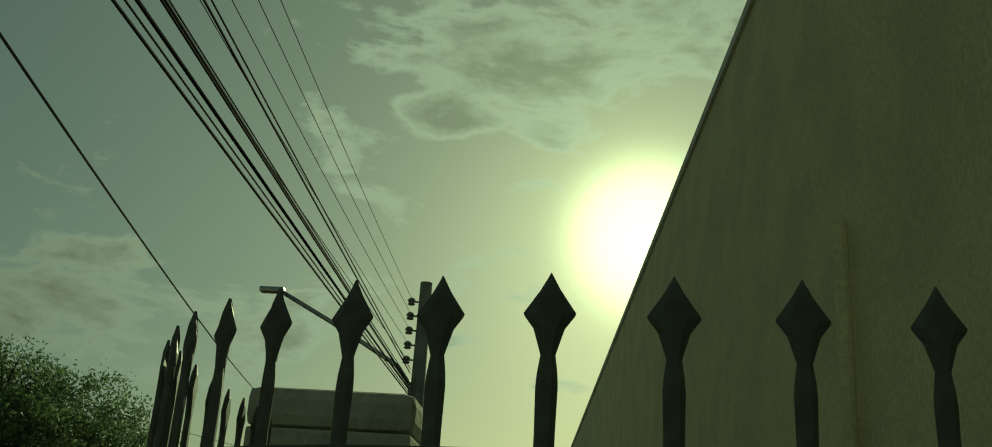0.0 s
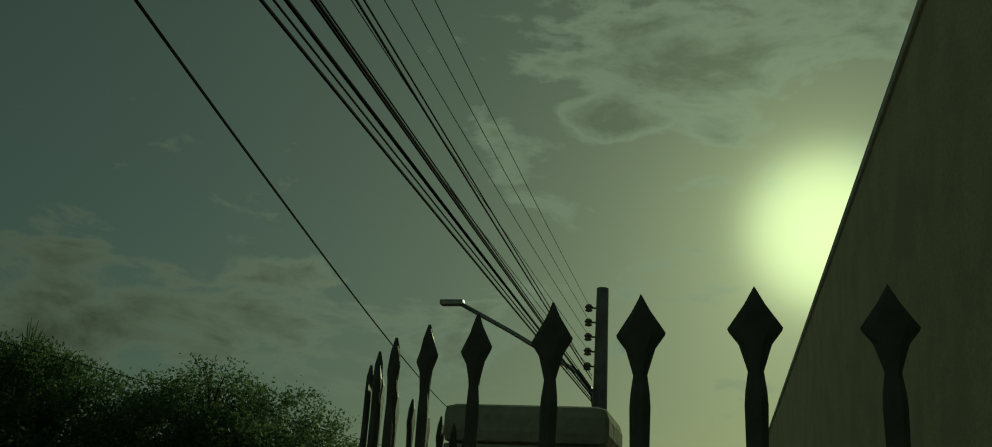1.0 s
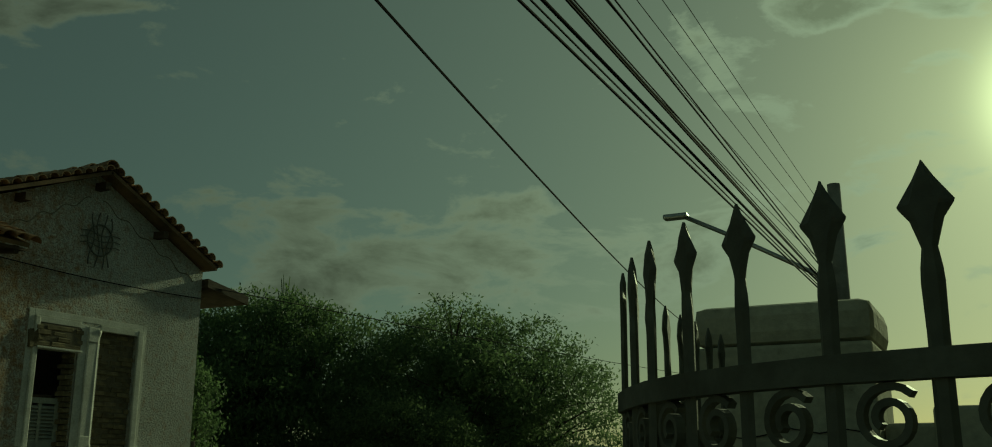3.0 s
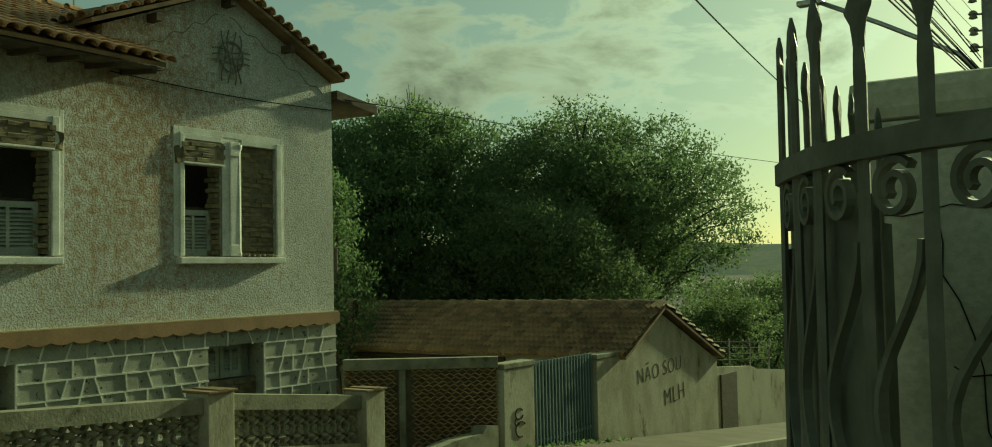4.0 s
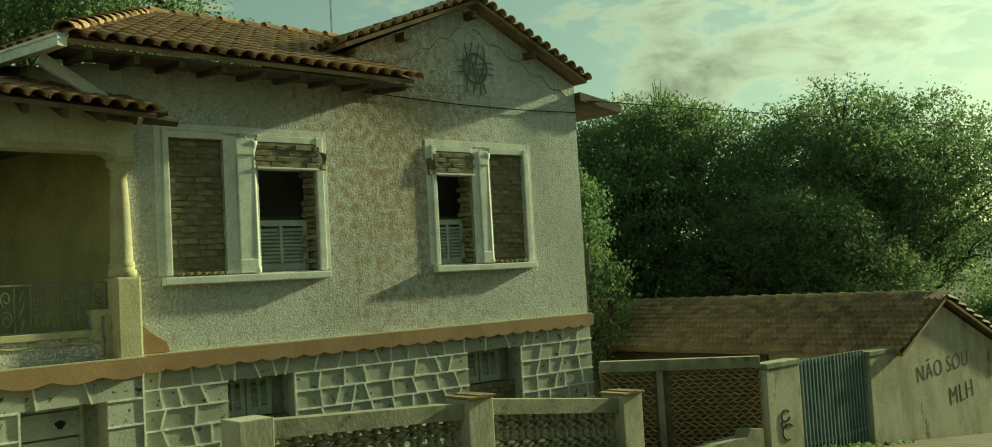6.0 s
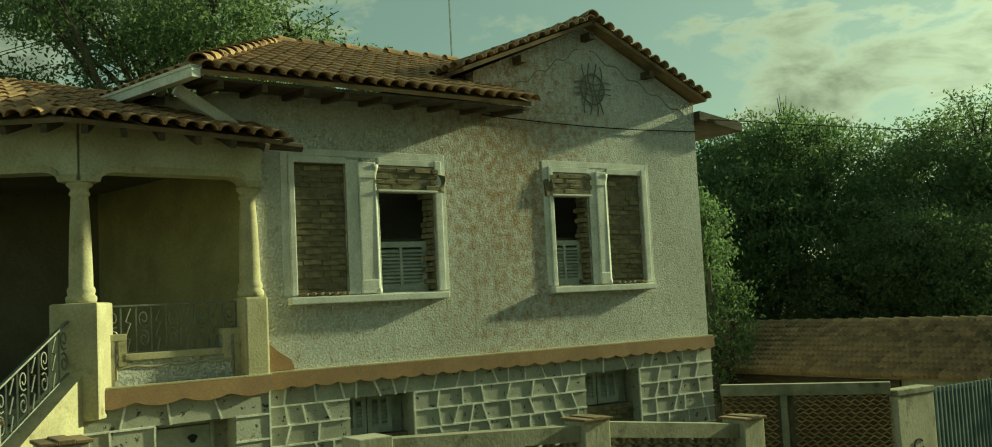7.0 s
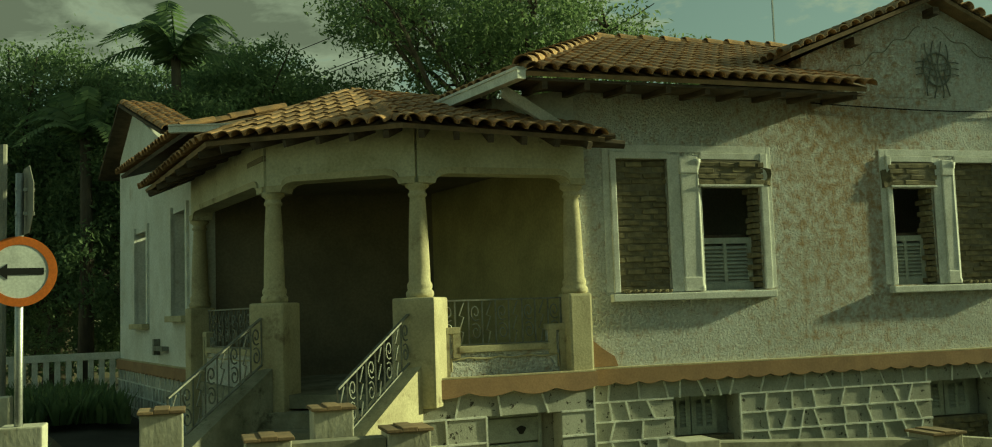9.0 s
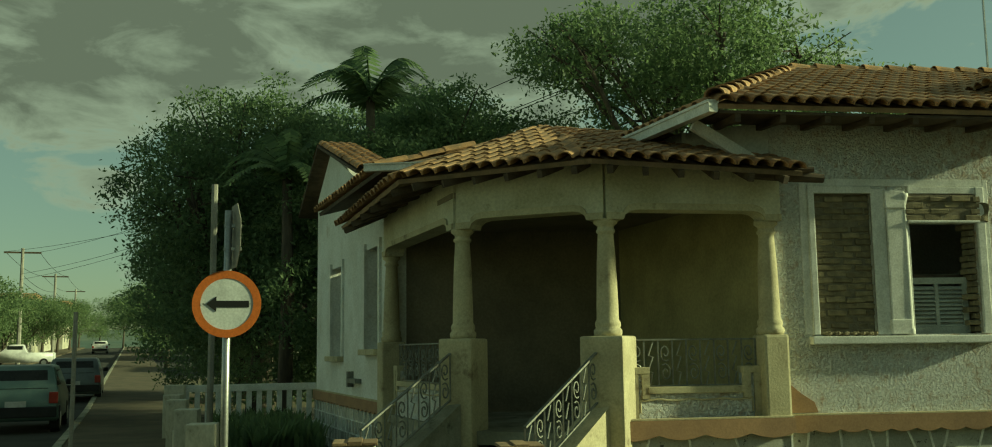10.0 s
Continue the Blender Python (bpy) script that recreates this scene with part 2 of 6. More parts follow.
POLE_CONC = material("pole concrete", (0.30, 0.29, 0.25), (0.22, 0.21, 0.18), 0.9, 2, 40, 0.3, 40)
CABLE = material("black cable sheath", (0.025, 0.025, 0.025), None, 0.9, 5, 50, 0.0, spec=0.1)
PIER = material("pier plaster", (0.58, 0.57, 0.47), (0.46, 0.45, 0.36), 0.95, 3, 40, 0.5, 30, stain=(0.20, 0.19, 0.14), stain_at=(0.55, 0.7), stain_scale=5)
GALV = material("galvanised steel", (0.45, 0.46, 0.45), (0.36, 0.37, 0.36), 0.4, 6, 60, 0.08, 60, metal=0.8)
HILL = material("distant hillside", (0.11, 0.15, 0.13), (0.15, 0.18, 0.14), 1.0, 0.01, 0.1, 0.0, spec=0.05)
SIGN_WHITE = material("sign white sheet", (0.72, 0.74, 0.72), None, 0.45, 2, 50, 0.03, 60)
SIGN_RED = material("faded orange red sign ring", (0.55, 0.15, 0.035), (0.48, 0.13, 0.03), 0.45, 3, 50, 0.03, 60)
SIGN_BLACK = material("sign black sheet", (0.018, 0.018, 0.018), None, 0.5, 3, 50, 0.03, 60)
LEAF_DARK = leaf_material("dark broad leaves", (0.10, 0.15, 0.08), (0.19, 0.26, 0.13))
LEAF_MID = leaf_material("green leaves", (0.11, 0.165, 0.08), (0.21, 0.28, 0.13))
LEAF_LIGHT = leaf_material("light green leaves", (0.11, 0.155, 0.075), (0.20, 0.26, 0.12))
LEAF_BAMBOO = leaf_material("bamboo leaves", (0.10, 0.155, 0.075), (0.18, 0.25, 0.11))


# ---------------------------------------------------------------- mesh helpers
class Frame:
    """A wall's own axes: u along it, n outward, z up."""

    def __init__(self, origin, u, n):
        self.o, self.u, self.n = Vector((*origin[:2], 0)), Vector((*u[:2], 0)).normalized(), Vector((*n[:2], 0)).normalized()

    def __call__(self, u, n, z):
        return self.o + self.u * u + self.n * n + Vector((0, 0, z))


WORLD_FRAME = Frame((0, 0), (1, 0), (0, 1))


def finish(name, bm, mat, parent=None, label="", smooth=False, recalc=True):
    if recalc:
        bmesh.ops.recalc_face_normals(bm, faces=bm.faces)
    me = bpy.data.meshes.new(name)
    bm.to_mesh(me)
    bm.free()
    me.materials.append(mat)
    if smooth:
        me.shade_smooth()
    ob = new(name, me)
    ob.parent = parent
    if label:
        tagged(ob, label)
    return ob


def part(name, bm, mat, parent, label="", smooth=False):
    return finish(name, bm, mat, parent, label, smooth)


def thing(name, label, category, group="", kind="", at=(0, 0, 0)):
    ob = new(name)
    ob.location = at
    ob.empty_display_size = 0.1
    return tagged(ob, label, category, group, kind)


def box(bm, f, u0, u1, n0, n1, z0, z1, bevel=0.0):
    vs = [bm.verts.new(f(u, n, z)) for u, n, z in ((u0, n0, z0), (u1, n0, z0), (u1, n1, z0), (u0, n1, z0), (u0, n0, z1), (u1, n0, z1), (u1, n1, z1), (u0, n1, z1))]
    fs = [bm.faces.new([vs[i] for i in q]) for q in ((3, 2, 1, 0), (4, 5, 6, 7), (0, 1, 5, 4), (1, 2, 6, 5), (2, 3, 7, 6), (3, 0, 4, 7))]
    if bevel:
        bmesh.ops.bevel(bm, geom=list({e for q in fs for e in q.edges}), offset=bevel, segments=2, affect="EDGES", profile=0.6)
    return bm


def bar(bm, a, b, w, h=None, up=(0, 0, 1)):
    """A square bar from a to b."""
    a, b = Vector(a), Vector(b)
    d = (b - a).normalized()
    s = d.cross(Vector(up))
    s = s.normalized() if s.length > 1e-5 else Vector((1, 0, 0))
    t = s.cross(d).normalized()
    h = w if h is None else h
    ring = [s * w / 2 + t * h / 2, -s * w / 2 + t * h / 2, -s * w / 2 - t * h / 2, s * w / 2 - t * h / 2]
    va, vb = [bm.verts.new(a + r) for r in ring], [bm.verts.new(b + r) for r in ring]
    for i in range(4):
        bm.faces.new((va[i], va[(i + 1) % 4], vb[(i + 1) % 4], vb[i]))
    bm.faces.new(va[::-1])
    bm.faces.new(vb)


def tube(bm, pts, r, n=6, taper=None):
    """A round bar along a line of points; taper gives a radius for each."""
    pts = [Vector(p) for p in pts]
    rings = []
    side = None
    for i, p in enumerate(pts):
        d = (pts[min(i + 1, len(pts) - 1)] - pts[max(i - 1, 0)]).normalized()
        if side is None:
            side = d.cross(Vector((0, 0, 1)) if abs(d.z) < 0.9 else Vector((1, 0, 0))).normalized()
        side = (side - d * side.dot(d)).normalized()
        other = d.cross(side)
        rad = taper[i] if taper else r
        rings.append([bm.verts.new(p + (side * math.cos(k * math.tau / n) + other * math.sin(k * math.tau / n)) * rad) for k in range(n)])
    for ra, rb in zip(rings, rings[1:]):
        for k in range(n):
            bm.faces.new((ra[k], ra[(k + 1) % n], rb[(k + 1) % n], rb[k]))
    bm.faces.new(rings[0][::-1])
    bm.faces.new(rings[-1])


def lathe(bm, centre, profile, n=24):
    """A turned body: profile of (radius, z)."""
    rings = [[bm.verts.new((centre[0] + r * math.cos(k * math.tau / n), centre[1] + r * math.sin(k * math.tau / n), z)) for k in range(n)] for r, z in profile]
    for ra, rb in zip(rings, rings[1:]):
        for k in range(n):
            bm.faces.new((ra[k], ra[(k + 1) % n], rb[(k + 1) % n], rb[k]))
    bm.faces.new(rings[0][::-1])
    bm.faces.new(rings[-1])


def prism(bm, f, outline, n0, n1):
    """A wall-like slab: an outline of (u, z) between two depths."""
    a, b = [bm.verts.new(f(u, n0, z)) for u, z in outline], [bm.verts.new(f(u, n1, z)) for u, z in outline]
    k = len(outline)
    bm.faces.new(a)
    bm.faces.new(b[::-1])
    for i in range(k):
        bm.faces.new((a[i], b[i], b[(i + 1) % k], a[(i + 1) % k]))


def slab(bm, corners, thick):
    """A flat slab: corners of its top face, thickness downwards."""
    a = [bm.verts.new(Vector(c)) for c in corners]
    b = [bm.verts.new(Vector(c) - Vector((0, 0, thick))) for c in corners]
    k = len(a)
    bm.faces.new(a)
    bm.faces.new(b[::-1])
    for i in range(k):
        bm.faces.new((a[i], b[i], b[(i + 1) % k], a[(i + 1) % k]))


def wall_with_openings(bm, f, u0, u1, z0, z1, n0, n1, holes):
    """A wall with holes (u0, u1, z0, z1) that go right through, with their reveals."""
    us = sorted({u0, u1, *(v for h in holes for v in h[:2] if u0 < v < u1)})
    zs = sorted({z0, z1, *(v for h in holes for v in h[2:] if z0 < v < z1)})
    solid = {}
    for i in range(len(us) - 1):
        for j in range(len(zs) - 1):
            cu, cz = (us[i] + us[i + 1]) / 2, (zs[j] + zs[j + 1]) / 2
            solid[i, j] = not any(h[0] < cu < h[1] and h[2] < cz < h[3] for h in holes)
    made = {}

    def v(i, j, k):
        if (i, j, k) not in made:
            made[i, j, k] = bm.verts.new(f(us[i], (n0, n1)[k], zs[j]))
        return made[i, j, k]

    for (i, j), on in solid.items():
        if not on:
            continue
        bm.faces.new([v(i, j, 1), v(i + 1, j, 1), v(i + 1, j + 1, 1), v(i, j + 1, 1)])
        bm.faces.new([v(i, j, 0), v(i, j + 1, 0), v(i + 1, j + 1, 0), v(i + 1, j, 0)])
        for di, dj, a, b in ((-1, 0, (0, 0), (0, 1)), (1, 0, (1, 0), (1, 1)), (0, -1, (0, 0), (1, 0)), (0, 1, (0, 1), (1, 1))):
            if not solid.get((i + di, j + dj), False):
                p, q = (i + a[0], j + a[1]), (i + b[0], j + b[1])
                bm.faces.new([v(*p, 0), v(*q, 0), v(*q, 1), v(*p, 1)])


def ground_z(x, y):
    """The main street falls away along +y; the side street climbs a little towards -x."""
    y = max(-60.0, min(y, 60.0))
    z = 0.9 - 0.1 * y if y > 0.0 else 0.9
    k = max(0.0, min(1.0, (5.0 - y) / 5.0))
    return z + k * 0.02 * max(0.0, min(-x - 18.0, 140.0))

# ---------------------------------------------------------------- ground, street, pavements
SIDE = Vector((-0.974, -0.228, 0))            # the side street's direction
SIDE_N = Vector((0.228, -0.974, 0))           # out of the house's side wall, towards that street
COL_A, COL_B, COL_C, COL_D = Vector((-0.68, 2.33, 0)), Vector((0.20, 3.74, 0)), Vector((0.10, 5.50, 0)), Vector((-3.85, 1.59, 0))
FLOOR_Z = 1.66                                # veranda floor
facade = Frame((0, 0), (0, 1), (1, 0))
flank = Frame(COL_A, SIDE, SIDE_N)


def steps_between(a, b, fine):
    return [a + (b - a) * i / fine for i in range(fine + 1)]


def sheet(name, xs, ys, lift, mat):
    verts = [(x, y, ground_z(x, y) + lift) for y in ys for x in xs]
    w = len(xs)
    faces = [(j * w + i, j * w + i + 1, (j + 1) * w + i + 1, (j + 1) * w + i) for j in range(len(ys) - 1) for i in range(w - 1)]
    me = bpy.data.meshes.new(name)
    me.from_pydata(verts, [], faces)
    me.materials.append(mat)
    return new(name, me)


far_steps = [-2500, -900, -400, -200, -150, -110, -80, -60, -45, -34, -26, -20, -15, -11, -8, -5, -2, 0, 2, 4, 5, 6, 8, 10, 12, 15, 19, 24, 30, 38, 48, 60, 90, 150, 300, 700, 2500]
tagged(sheet("ground", far_steps, far_steps, 0.0, ASPHALT), "worn grey asphalt street and ground reaching the horizon", "street", kind="structure")


def strip(name, f, u0, u1, n0, n1, lift, mat, label, parent=None):
    """A raised strip that follows the ground, with real kerb faces."""
    bm = bmesh.new()
    us = steps_between(u0, u1, max(2, int(abs(u1 - u0) / 1.5)))
    rows = []
    for u in us:
        row = []
        for n, top in ((n0, 0), (n0, 1), (n1, 1), (n1, 0)):
            p = f(u, n, 0)
            row.append(bm.verts.new((p.x, p.y, ground_z(p.x, p.y) + (lift if top else -0.3))))
        rows.append(row)
    for a, b in zip(rows, rows[1:]):
        for k in range(3):
            bm.faces.new((a[k], a[k + 1], b[k + 1], b[k]))
    bm.faces.new(rows[0])
    bm.faces.new(rows[-1])
    ob = finish(name, bm, mat)
    return tagged(ob, label, "pavement", kind="structure")


street = Frame((0, 0), (0, 1), (1, 0))
sidest = Frame((2.9, 1.3), SIDE, SIDE_N)
strip("pavement", street, 2.1, 70, 2.05, 4.0, 0.14, PAVING, "worn brown concrete pavement with weeds below the garden walls")
strip("pavement", street, -25, 70, 8.3, 14.5, 0.12, PAVING, "worn concrete pavement under the spear fence")
strip("pavement", sidest, 0.5, 160, 0.0, 2.6, 0.14, PAVING, "worn brown concrete pavement beside the side street")
strip("pavement", sidest, -3.0, 160, 8.4, 11.5, 0.14, PAVING, "worn concrete pavement across the side street")
strip("kerb", street, 2.1, 70, 4.0, 4.14, 0.16, CONCRETE, "grey concrete kerb stones along the street edge")
strip("kerb", sidest, 0.5, 160, 2.6, 2.74, 0.16, CONCRETE, "grey concrete kerb stones along the side street")
strip("garden_ground", street, 2.6, 15.5, -40.0, 1.85, 0.02, SOIL, "dark garden soil with low weeds around the house")
strip("yard_ground", flank, -3.5, 40.0, -2.2, 2.5, 0.015, SOIL, "dark garden soil beside the house flank")

# ---------------------------------------------------------------- roof tiles
def tile_mesh(name, mat, r0=0.092, r1=0.074, length=0.42, thick=0.014, seg=6):
    verts, faces = [], []
    for y, r in ((0.0, r0), (length, r1)):
        for rad in (r, r - thick):
            for k in range(seg + 1):
                a = math.pi * k / seg
                verts.append((rad * math.cos(a), y, rad * math.sin(a) * 0.85 + (0.02 if y == 0 else 0.0)))
    w = seg + 1
    for k in range(seg):
        faces.append((k, k + 1, 2 * w + k + 1, 2 * w + k))
        faces.append((w + k + 1, w + k, 3 * w + k, 3 * w + k + 1))
        faces.append((k + 1, k, w + k, w + k + 1))
    me = bpy.data.meshes.new(name)
    me.from_pydata(verts, [], [q[::-1] for q in faces])
    me.materials.append(mat)
    return me


def flat_tile_mesh(name, mat, w=0.23, length=0.42):
    """A pressed roof tile: two shallow rolls."""
    cross = [(-w / 2, 0.0), (-w * 0.32, 0.055), (-w * 0.14, 0.006), (w * 0.04, 0.006), (w * 0.2, 0.055), (w * 0.36, 0.006), (w / 2, 0.004)]
    verts = [(x, y, z + (0.095 if y == 0 else 0.0)) for y in (0.0, length) for x, z in cross] + [(x, 0.0, z - 0.01) for x, z in cross]
    k = len(cross)
    faces = [(i, i + 1, k + i + 1, k + i) for i in range(k - 1)] + [(2 * k + i, 2 * k + i + 1, i + 1, i) for i in range(k - 1)]
    me = bpy.data.meshes.new(name)
    me.from_pydata(verts, [], faces)
    me.materials.append(mat)
    return me


def inside(poly, a, b):
    hit = False
    for (x0, y0), (x1, y1) in zip(poly, poly[1:] + poly[:1]):
        if (y0 > b) != (y1 > b) and a < (x1 - x0) * (b - y0) / (y1 - y0) + x0:
            hit = not hit
    return hit


def tiled_plane(parent, me, corners, mat, across=0.18, along=0.33, thick=0.05, limit=300, name="tile", base_mat=None, rng=random.Random(3)):
    """A roof slope: corners[0] to corners[1] is the eave, the rest follow round. Board underneath, tiles on top, one object each."""
    c = [Vector(p) for p in corners]
    e = (c[1] - c[0]).normalized()
    nrm = (c[1] - c[0]).cross(c[-1] - c[0]).normalized()
    if nrm.z < 0:
        nrm = -nrm
    s = nrm.cross(e).normalized()
    flip = (c[-1] - c[0]).dot(s) < 0
    if flip:
        e = -e
        s = nrm.cross(e).normalized()
    bm = bmesh.new()
    top = [bm.verts.new(p) for p in c]
    low = [bm.verts.new(p - nrm * thick) for p in c]
    bm.faces.new(top)
    bm.faces.new(low)
    for i in range(len(c)):
        bm.faces.new((top[i], low[i], low[(i + 1) % len(c)], top[(i + 1) % len(c)]))
    part("roof_deck", bm, base_mat or mat, parent)
    poly = [((p - c[0]).dot(e), (p - c[0]).dot(s)) for p in c]
    a0, a1 = min(p[0] for p in poly), max(p[0] for p in poly)
    b1 = max(p[1] for p in poly)
    count, rest = 0, []
    cols = max(1, round((a1 - a0) / across))
    for j in range(int(b1 / along) + 1):
        for i in range(cols):
            a, b = a0 + (a1 - a0) * (i + 0.5) / cols, j * along
            if not inside(poly, a, b + along * 0.45):
                continue
            p = c[0] + e * (a + rng.uniform(-0.008, 0.008)) + s * (b - 0.06 + rng.uniform(-0.012, 0.012)) + nrm * (0.012 + rng.uniform(0, 0.006))
            tw = rng.uniform(-0.03, 0.03)
            m = Matrix((( *e, 0), (*s, 0), (*nrm, 0), (0, 0, 0, 1))).transposed()
            m.translation = p
            m = m @ Matrix.Rotation(tw, 4, "Z") @ Matrix.Rotation(0.035, 4, "X")
            if count < limit:
                ob = new(name, me)
                ob.parent = parent
                ob.matrix_local = m
                count += 1
            else:
                rest.append(m)
    if rest:
        bm = bmesh.new()
        for m in rest:
            start = len(bm.verts)
            bm.from_mesh(me)
            bm.verts.ensure_lookup_table()
            for v in bm.verts[start:]:
                v.co = m @ v.co
        tagged(part(name + "_rest", bm, mat, parent), kind="stuff")


def ridge_tiles(parent, me, a, b, step=0.36, name="ridge_tile", lift=0.03, scale=1.25):
    a, b = Vector(a), Vector(b)
    d = (b - a).normalized()
    side = d.cross(Vector((0, 0, 1))).normalized()
    upv = side.cross(d).normalized()
    for i in range(int((b - a).length / step)):
        ob = new(name, me)
        ob.parent = parent
        m = Matrix(((*side, 0), (*d, 0), (*upv, 0), (0, 0, 0, 1))).transposed()
        m.translation = a + d * step * i + upv * lift
        ob.matrix_local = m @ Matrix.Diagonal((scale, 1, scale, 1))


TILE_ME = tile_mesh("tile", TILE)
TILE_OLD_ME = tile_mesh("tile_old", TILE_OLD)
FLAT_ME = flat_tile_mesh("flat_tile", TILE_OLD)

# ---------------------------------------------------------------- the old house
house = thing("house", "abandoned white stucco house with clay tile roofs and bricked windows", "house")
E_Y0, E_Y1, CORNER = 5.62, 9.0, 12.6            # facade: start, start of the gable bay, far corner
BAND_LO, BAND_HI = 1.645, 1.79
SILL = 2.58
WIN_A1, WIN_A2 = (6.09, 6.74, 2.63, 4.16), (7.17, 7.95, 2.63, 4.16)
WIN_B1, WIN_B2 = (9.81, 10.44, 2.63, 4.16), (10.78, 11.42, 2.63, 4.16)
BAS = [(6.68, 7.53, 0.78, 1.455), (10.19, 11.17, 0.40, 1.46)]
bm = bmesh.new()
wall_with_openings(bm, facade, E_Y0, CORNER, BAND_LO, 4.98, -0.28, 0.0, [WIN_A1, WIN_A2, WIN_B1, WIN_B2])
part("wall", bm, STUCCO, house, "rough white stucco wall with rusty brown peeling")
bm = bmesh.new()
GAB_APEX, GAB_Z = 10.53, 6.24
prism(bm, facade, [(8.62, 4.984), (CORNER, 4.984), (CORNER, 5.28), (GAB_APEX, GAB_Z), (8.62, 5.44)], -0.28, 0.0)
part("gable_wall", bm, STUCCO, house, "rough stucco gable stained brown")
bm = bmesh.new()
wall_with_openings(bm, facade, 3.8, CORNER + 0.03, -1.0, BAND_LO - 0.002, -0.30, 0.0, BAS)
plinth = part("plinth", bm, PLINTH, house, "painted stone plinth with raised joints and dark flakes")
# other walls that close the house
bm = bmesh.new()
box(bm, facade, CORNER - 0.28, CORNER, -9.5, -0.284, -1.0, 5.2)
part("side_wall", bm, STUCCO_SMOOTH, house)
bm = bmesh.new()
box(bm, facade, 3.2, CORNER - 0.3, -9.5, -9.25, 0.0, 5.2)
part("back_wall", bm, STUCCO_SMOOTH, house)
bm = bmesh.new()
box(bm, facade, 5.7, CORNER - 0.3, -2.2, -2.0, 1.8, 4.9)
part("inner_wall", bm, STUCCO_SMOOTH, house)
bm = bmesh.new()
box(bm, facade, 5.62, CORNER - 0.3, -9.2, -0.3, BAND_HI - 0.3, BAND_HI - 0.1)
box(bm, facade, 5.62, CORNER - 0.3, -9.2, -0.3, 4.70, 4.80)
part("floor_and_ceiling", bm, WALL_OLD, house)

# flank wall along the side street, with a gable
FLANK_END = 9.3
S_W1, S_W2 = (6.72, 7.72, 2.44, 4.0), (3.95, 4.86, 2.55, 4.08)
bm = bmesh.new()
wall_with_openings(bm, flank, 3.32, FLANK_END, 0.3, 5.0, -0.28, 0.0, [S_W1, S_W2])
prism(bm, flank, [(4.7, 5.0), (FLANK_END, 5.0), (FLANK_END, 5.5), (8.0, 6.2)], -0.28, 0.0)
part("flank_wall", bm, STUCCO_SMOOTH, house, "smooth white painted flank wall with a gable")
bm = bmesh.new()
box(bm, flank, FLANK_END - 0.28, FLANK_END, -8, -0.284, 0.3, 5.2)
part("rear_wall", bm, STUCCO_SMOOTH, house)

# veranda inner walls: ochre at the side, shade painted into the darker back length
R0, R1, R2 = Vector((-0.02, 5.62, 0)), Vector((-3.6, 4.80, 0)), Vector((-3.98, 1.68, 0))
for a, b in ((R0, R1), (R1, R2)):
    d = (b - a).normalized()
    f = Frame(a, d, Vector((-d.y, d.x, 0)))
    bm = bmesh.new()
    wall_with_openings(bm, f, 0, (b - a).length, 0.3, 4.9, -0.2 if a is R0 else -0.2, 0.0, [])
    part("veranda_wall", bm, VERANDA_WALL if a is R0 else SHADE_PLASTER, house, "veranda wall painted ochre, back length darkened for shade")
bm = bmesh.new()
ver_out = [COL_C + Vector((0.0, 0.15, 0)), COL_B + Vector((0.1, -0.02, 0)), COL_A + Vector((0.03, -0.12, 0)), COL_D + SIDE_N * 0.05, R2, R1, R0]
slab(bm, [(p.x, p.y, FLOOR_Z) for p in ver_out], 0.14)
part("veranda_floor", bm, CONCRETE, house, "worn concrete veranda floor")
# ceiling takes the same shade-darkened plaster
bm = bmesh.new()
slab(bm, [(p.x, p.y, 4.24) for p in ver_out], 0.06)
part("veranda_ceiling", bm, SHADE_PLASTER, house)

# ---------------------------------------------------------------- veranda columns, beams, parapets
def column(centre, name="column"):
    bm = bmesh.new()
    slim = 0.88
    z0, z1 = 2.64, 3.82
    lathe(bm, centre, [(r * slim, z) for r, z in [(0.155, z0), (0.165, z0 + 0.03), (0.165, z0 + 0.06), (0.140, z0 + 0.085), (0.150, z0 + 0.11), (0.148, z0 + 0.14), (0.128, z0 + 0.17), (0.127, z0 + 0.3),
                       (0.112, z0 + 0.75), (0.094, z1 - 0.16), (0.092, z1 - 0.13), (0.112, z1 - 0.115), (0.112, z1 - 0.09), (0.096, z1 - 0.08), (0.098, z1 - 0.05), (0.14, z1 - 0.02), (0.14, z1 + 0.02)]], 32)
    return part(name, bm, CREAM, house, "tapered cream plaster column", True)


def pedestal(centre, u, w, d, z0, z1):
    f = Frame(centre, u, (u.y, -u.x))
    bm = bmesh.new()
    box(bm, f, -w / 2, w / 2, -d / 2, d / 2, z0, z1, 0.03)
    return part("pedestal", bm, CREAM, house, "chipped cream plaster pedestal")


BA, CB = (COL_A - COL_B).normalized(), (COL_B - COL_C).normalized()
for c in (COL_A, COL_B, COL_C, COL_D):
    column((c.x, c.y))
pedestal(COL_B, BA, 0.46, 0.46, 1.52, 2.642)
pedestal(COL_A, BA, 0.40, 0.42, 0.55, 2.642)
pedestal(COL_C, CB, 0.28, 0.30, 1.60, 2.642)
pedestal(COL_D, SIDE, 0.32, 0.34, 0.55, 2.642)


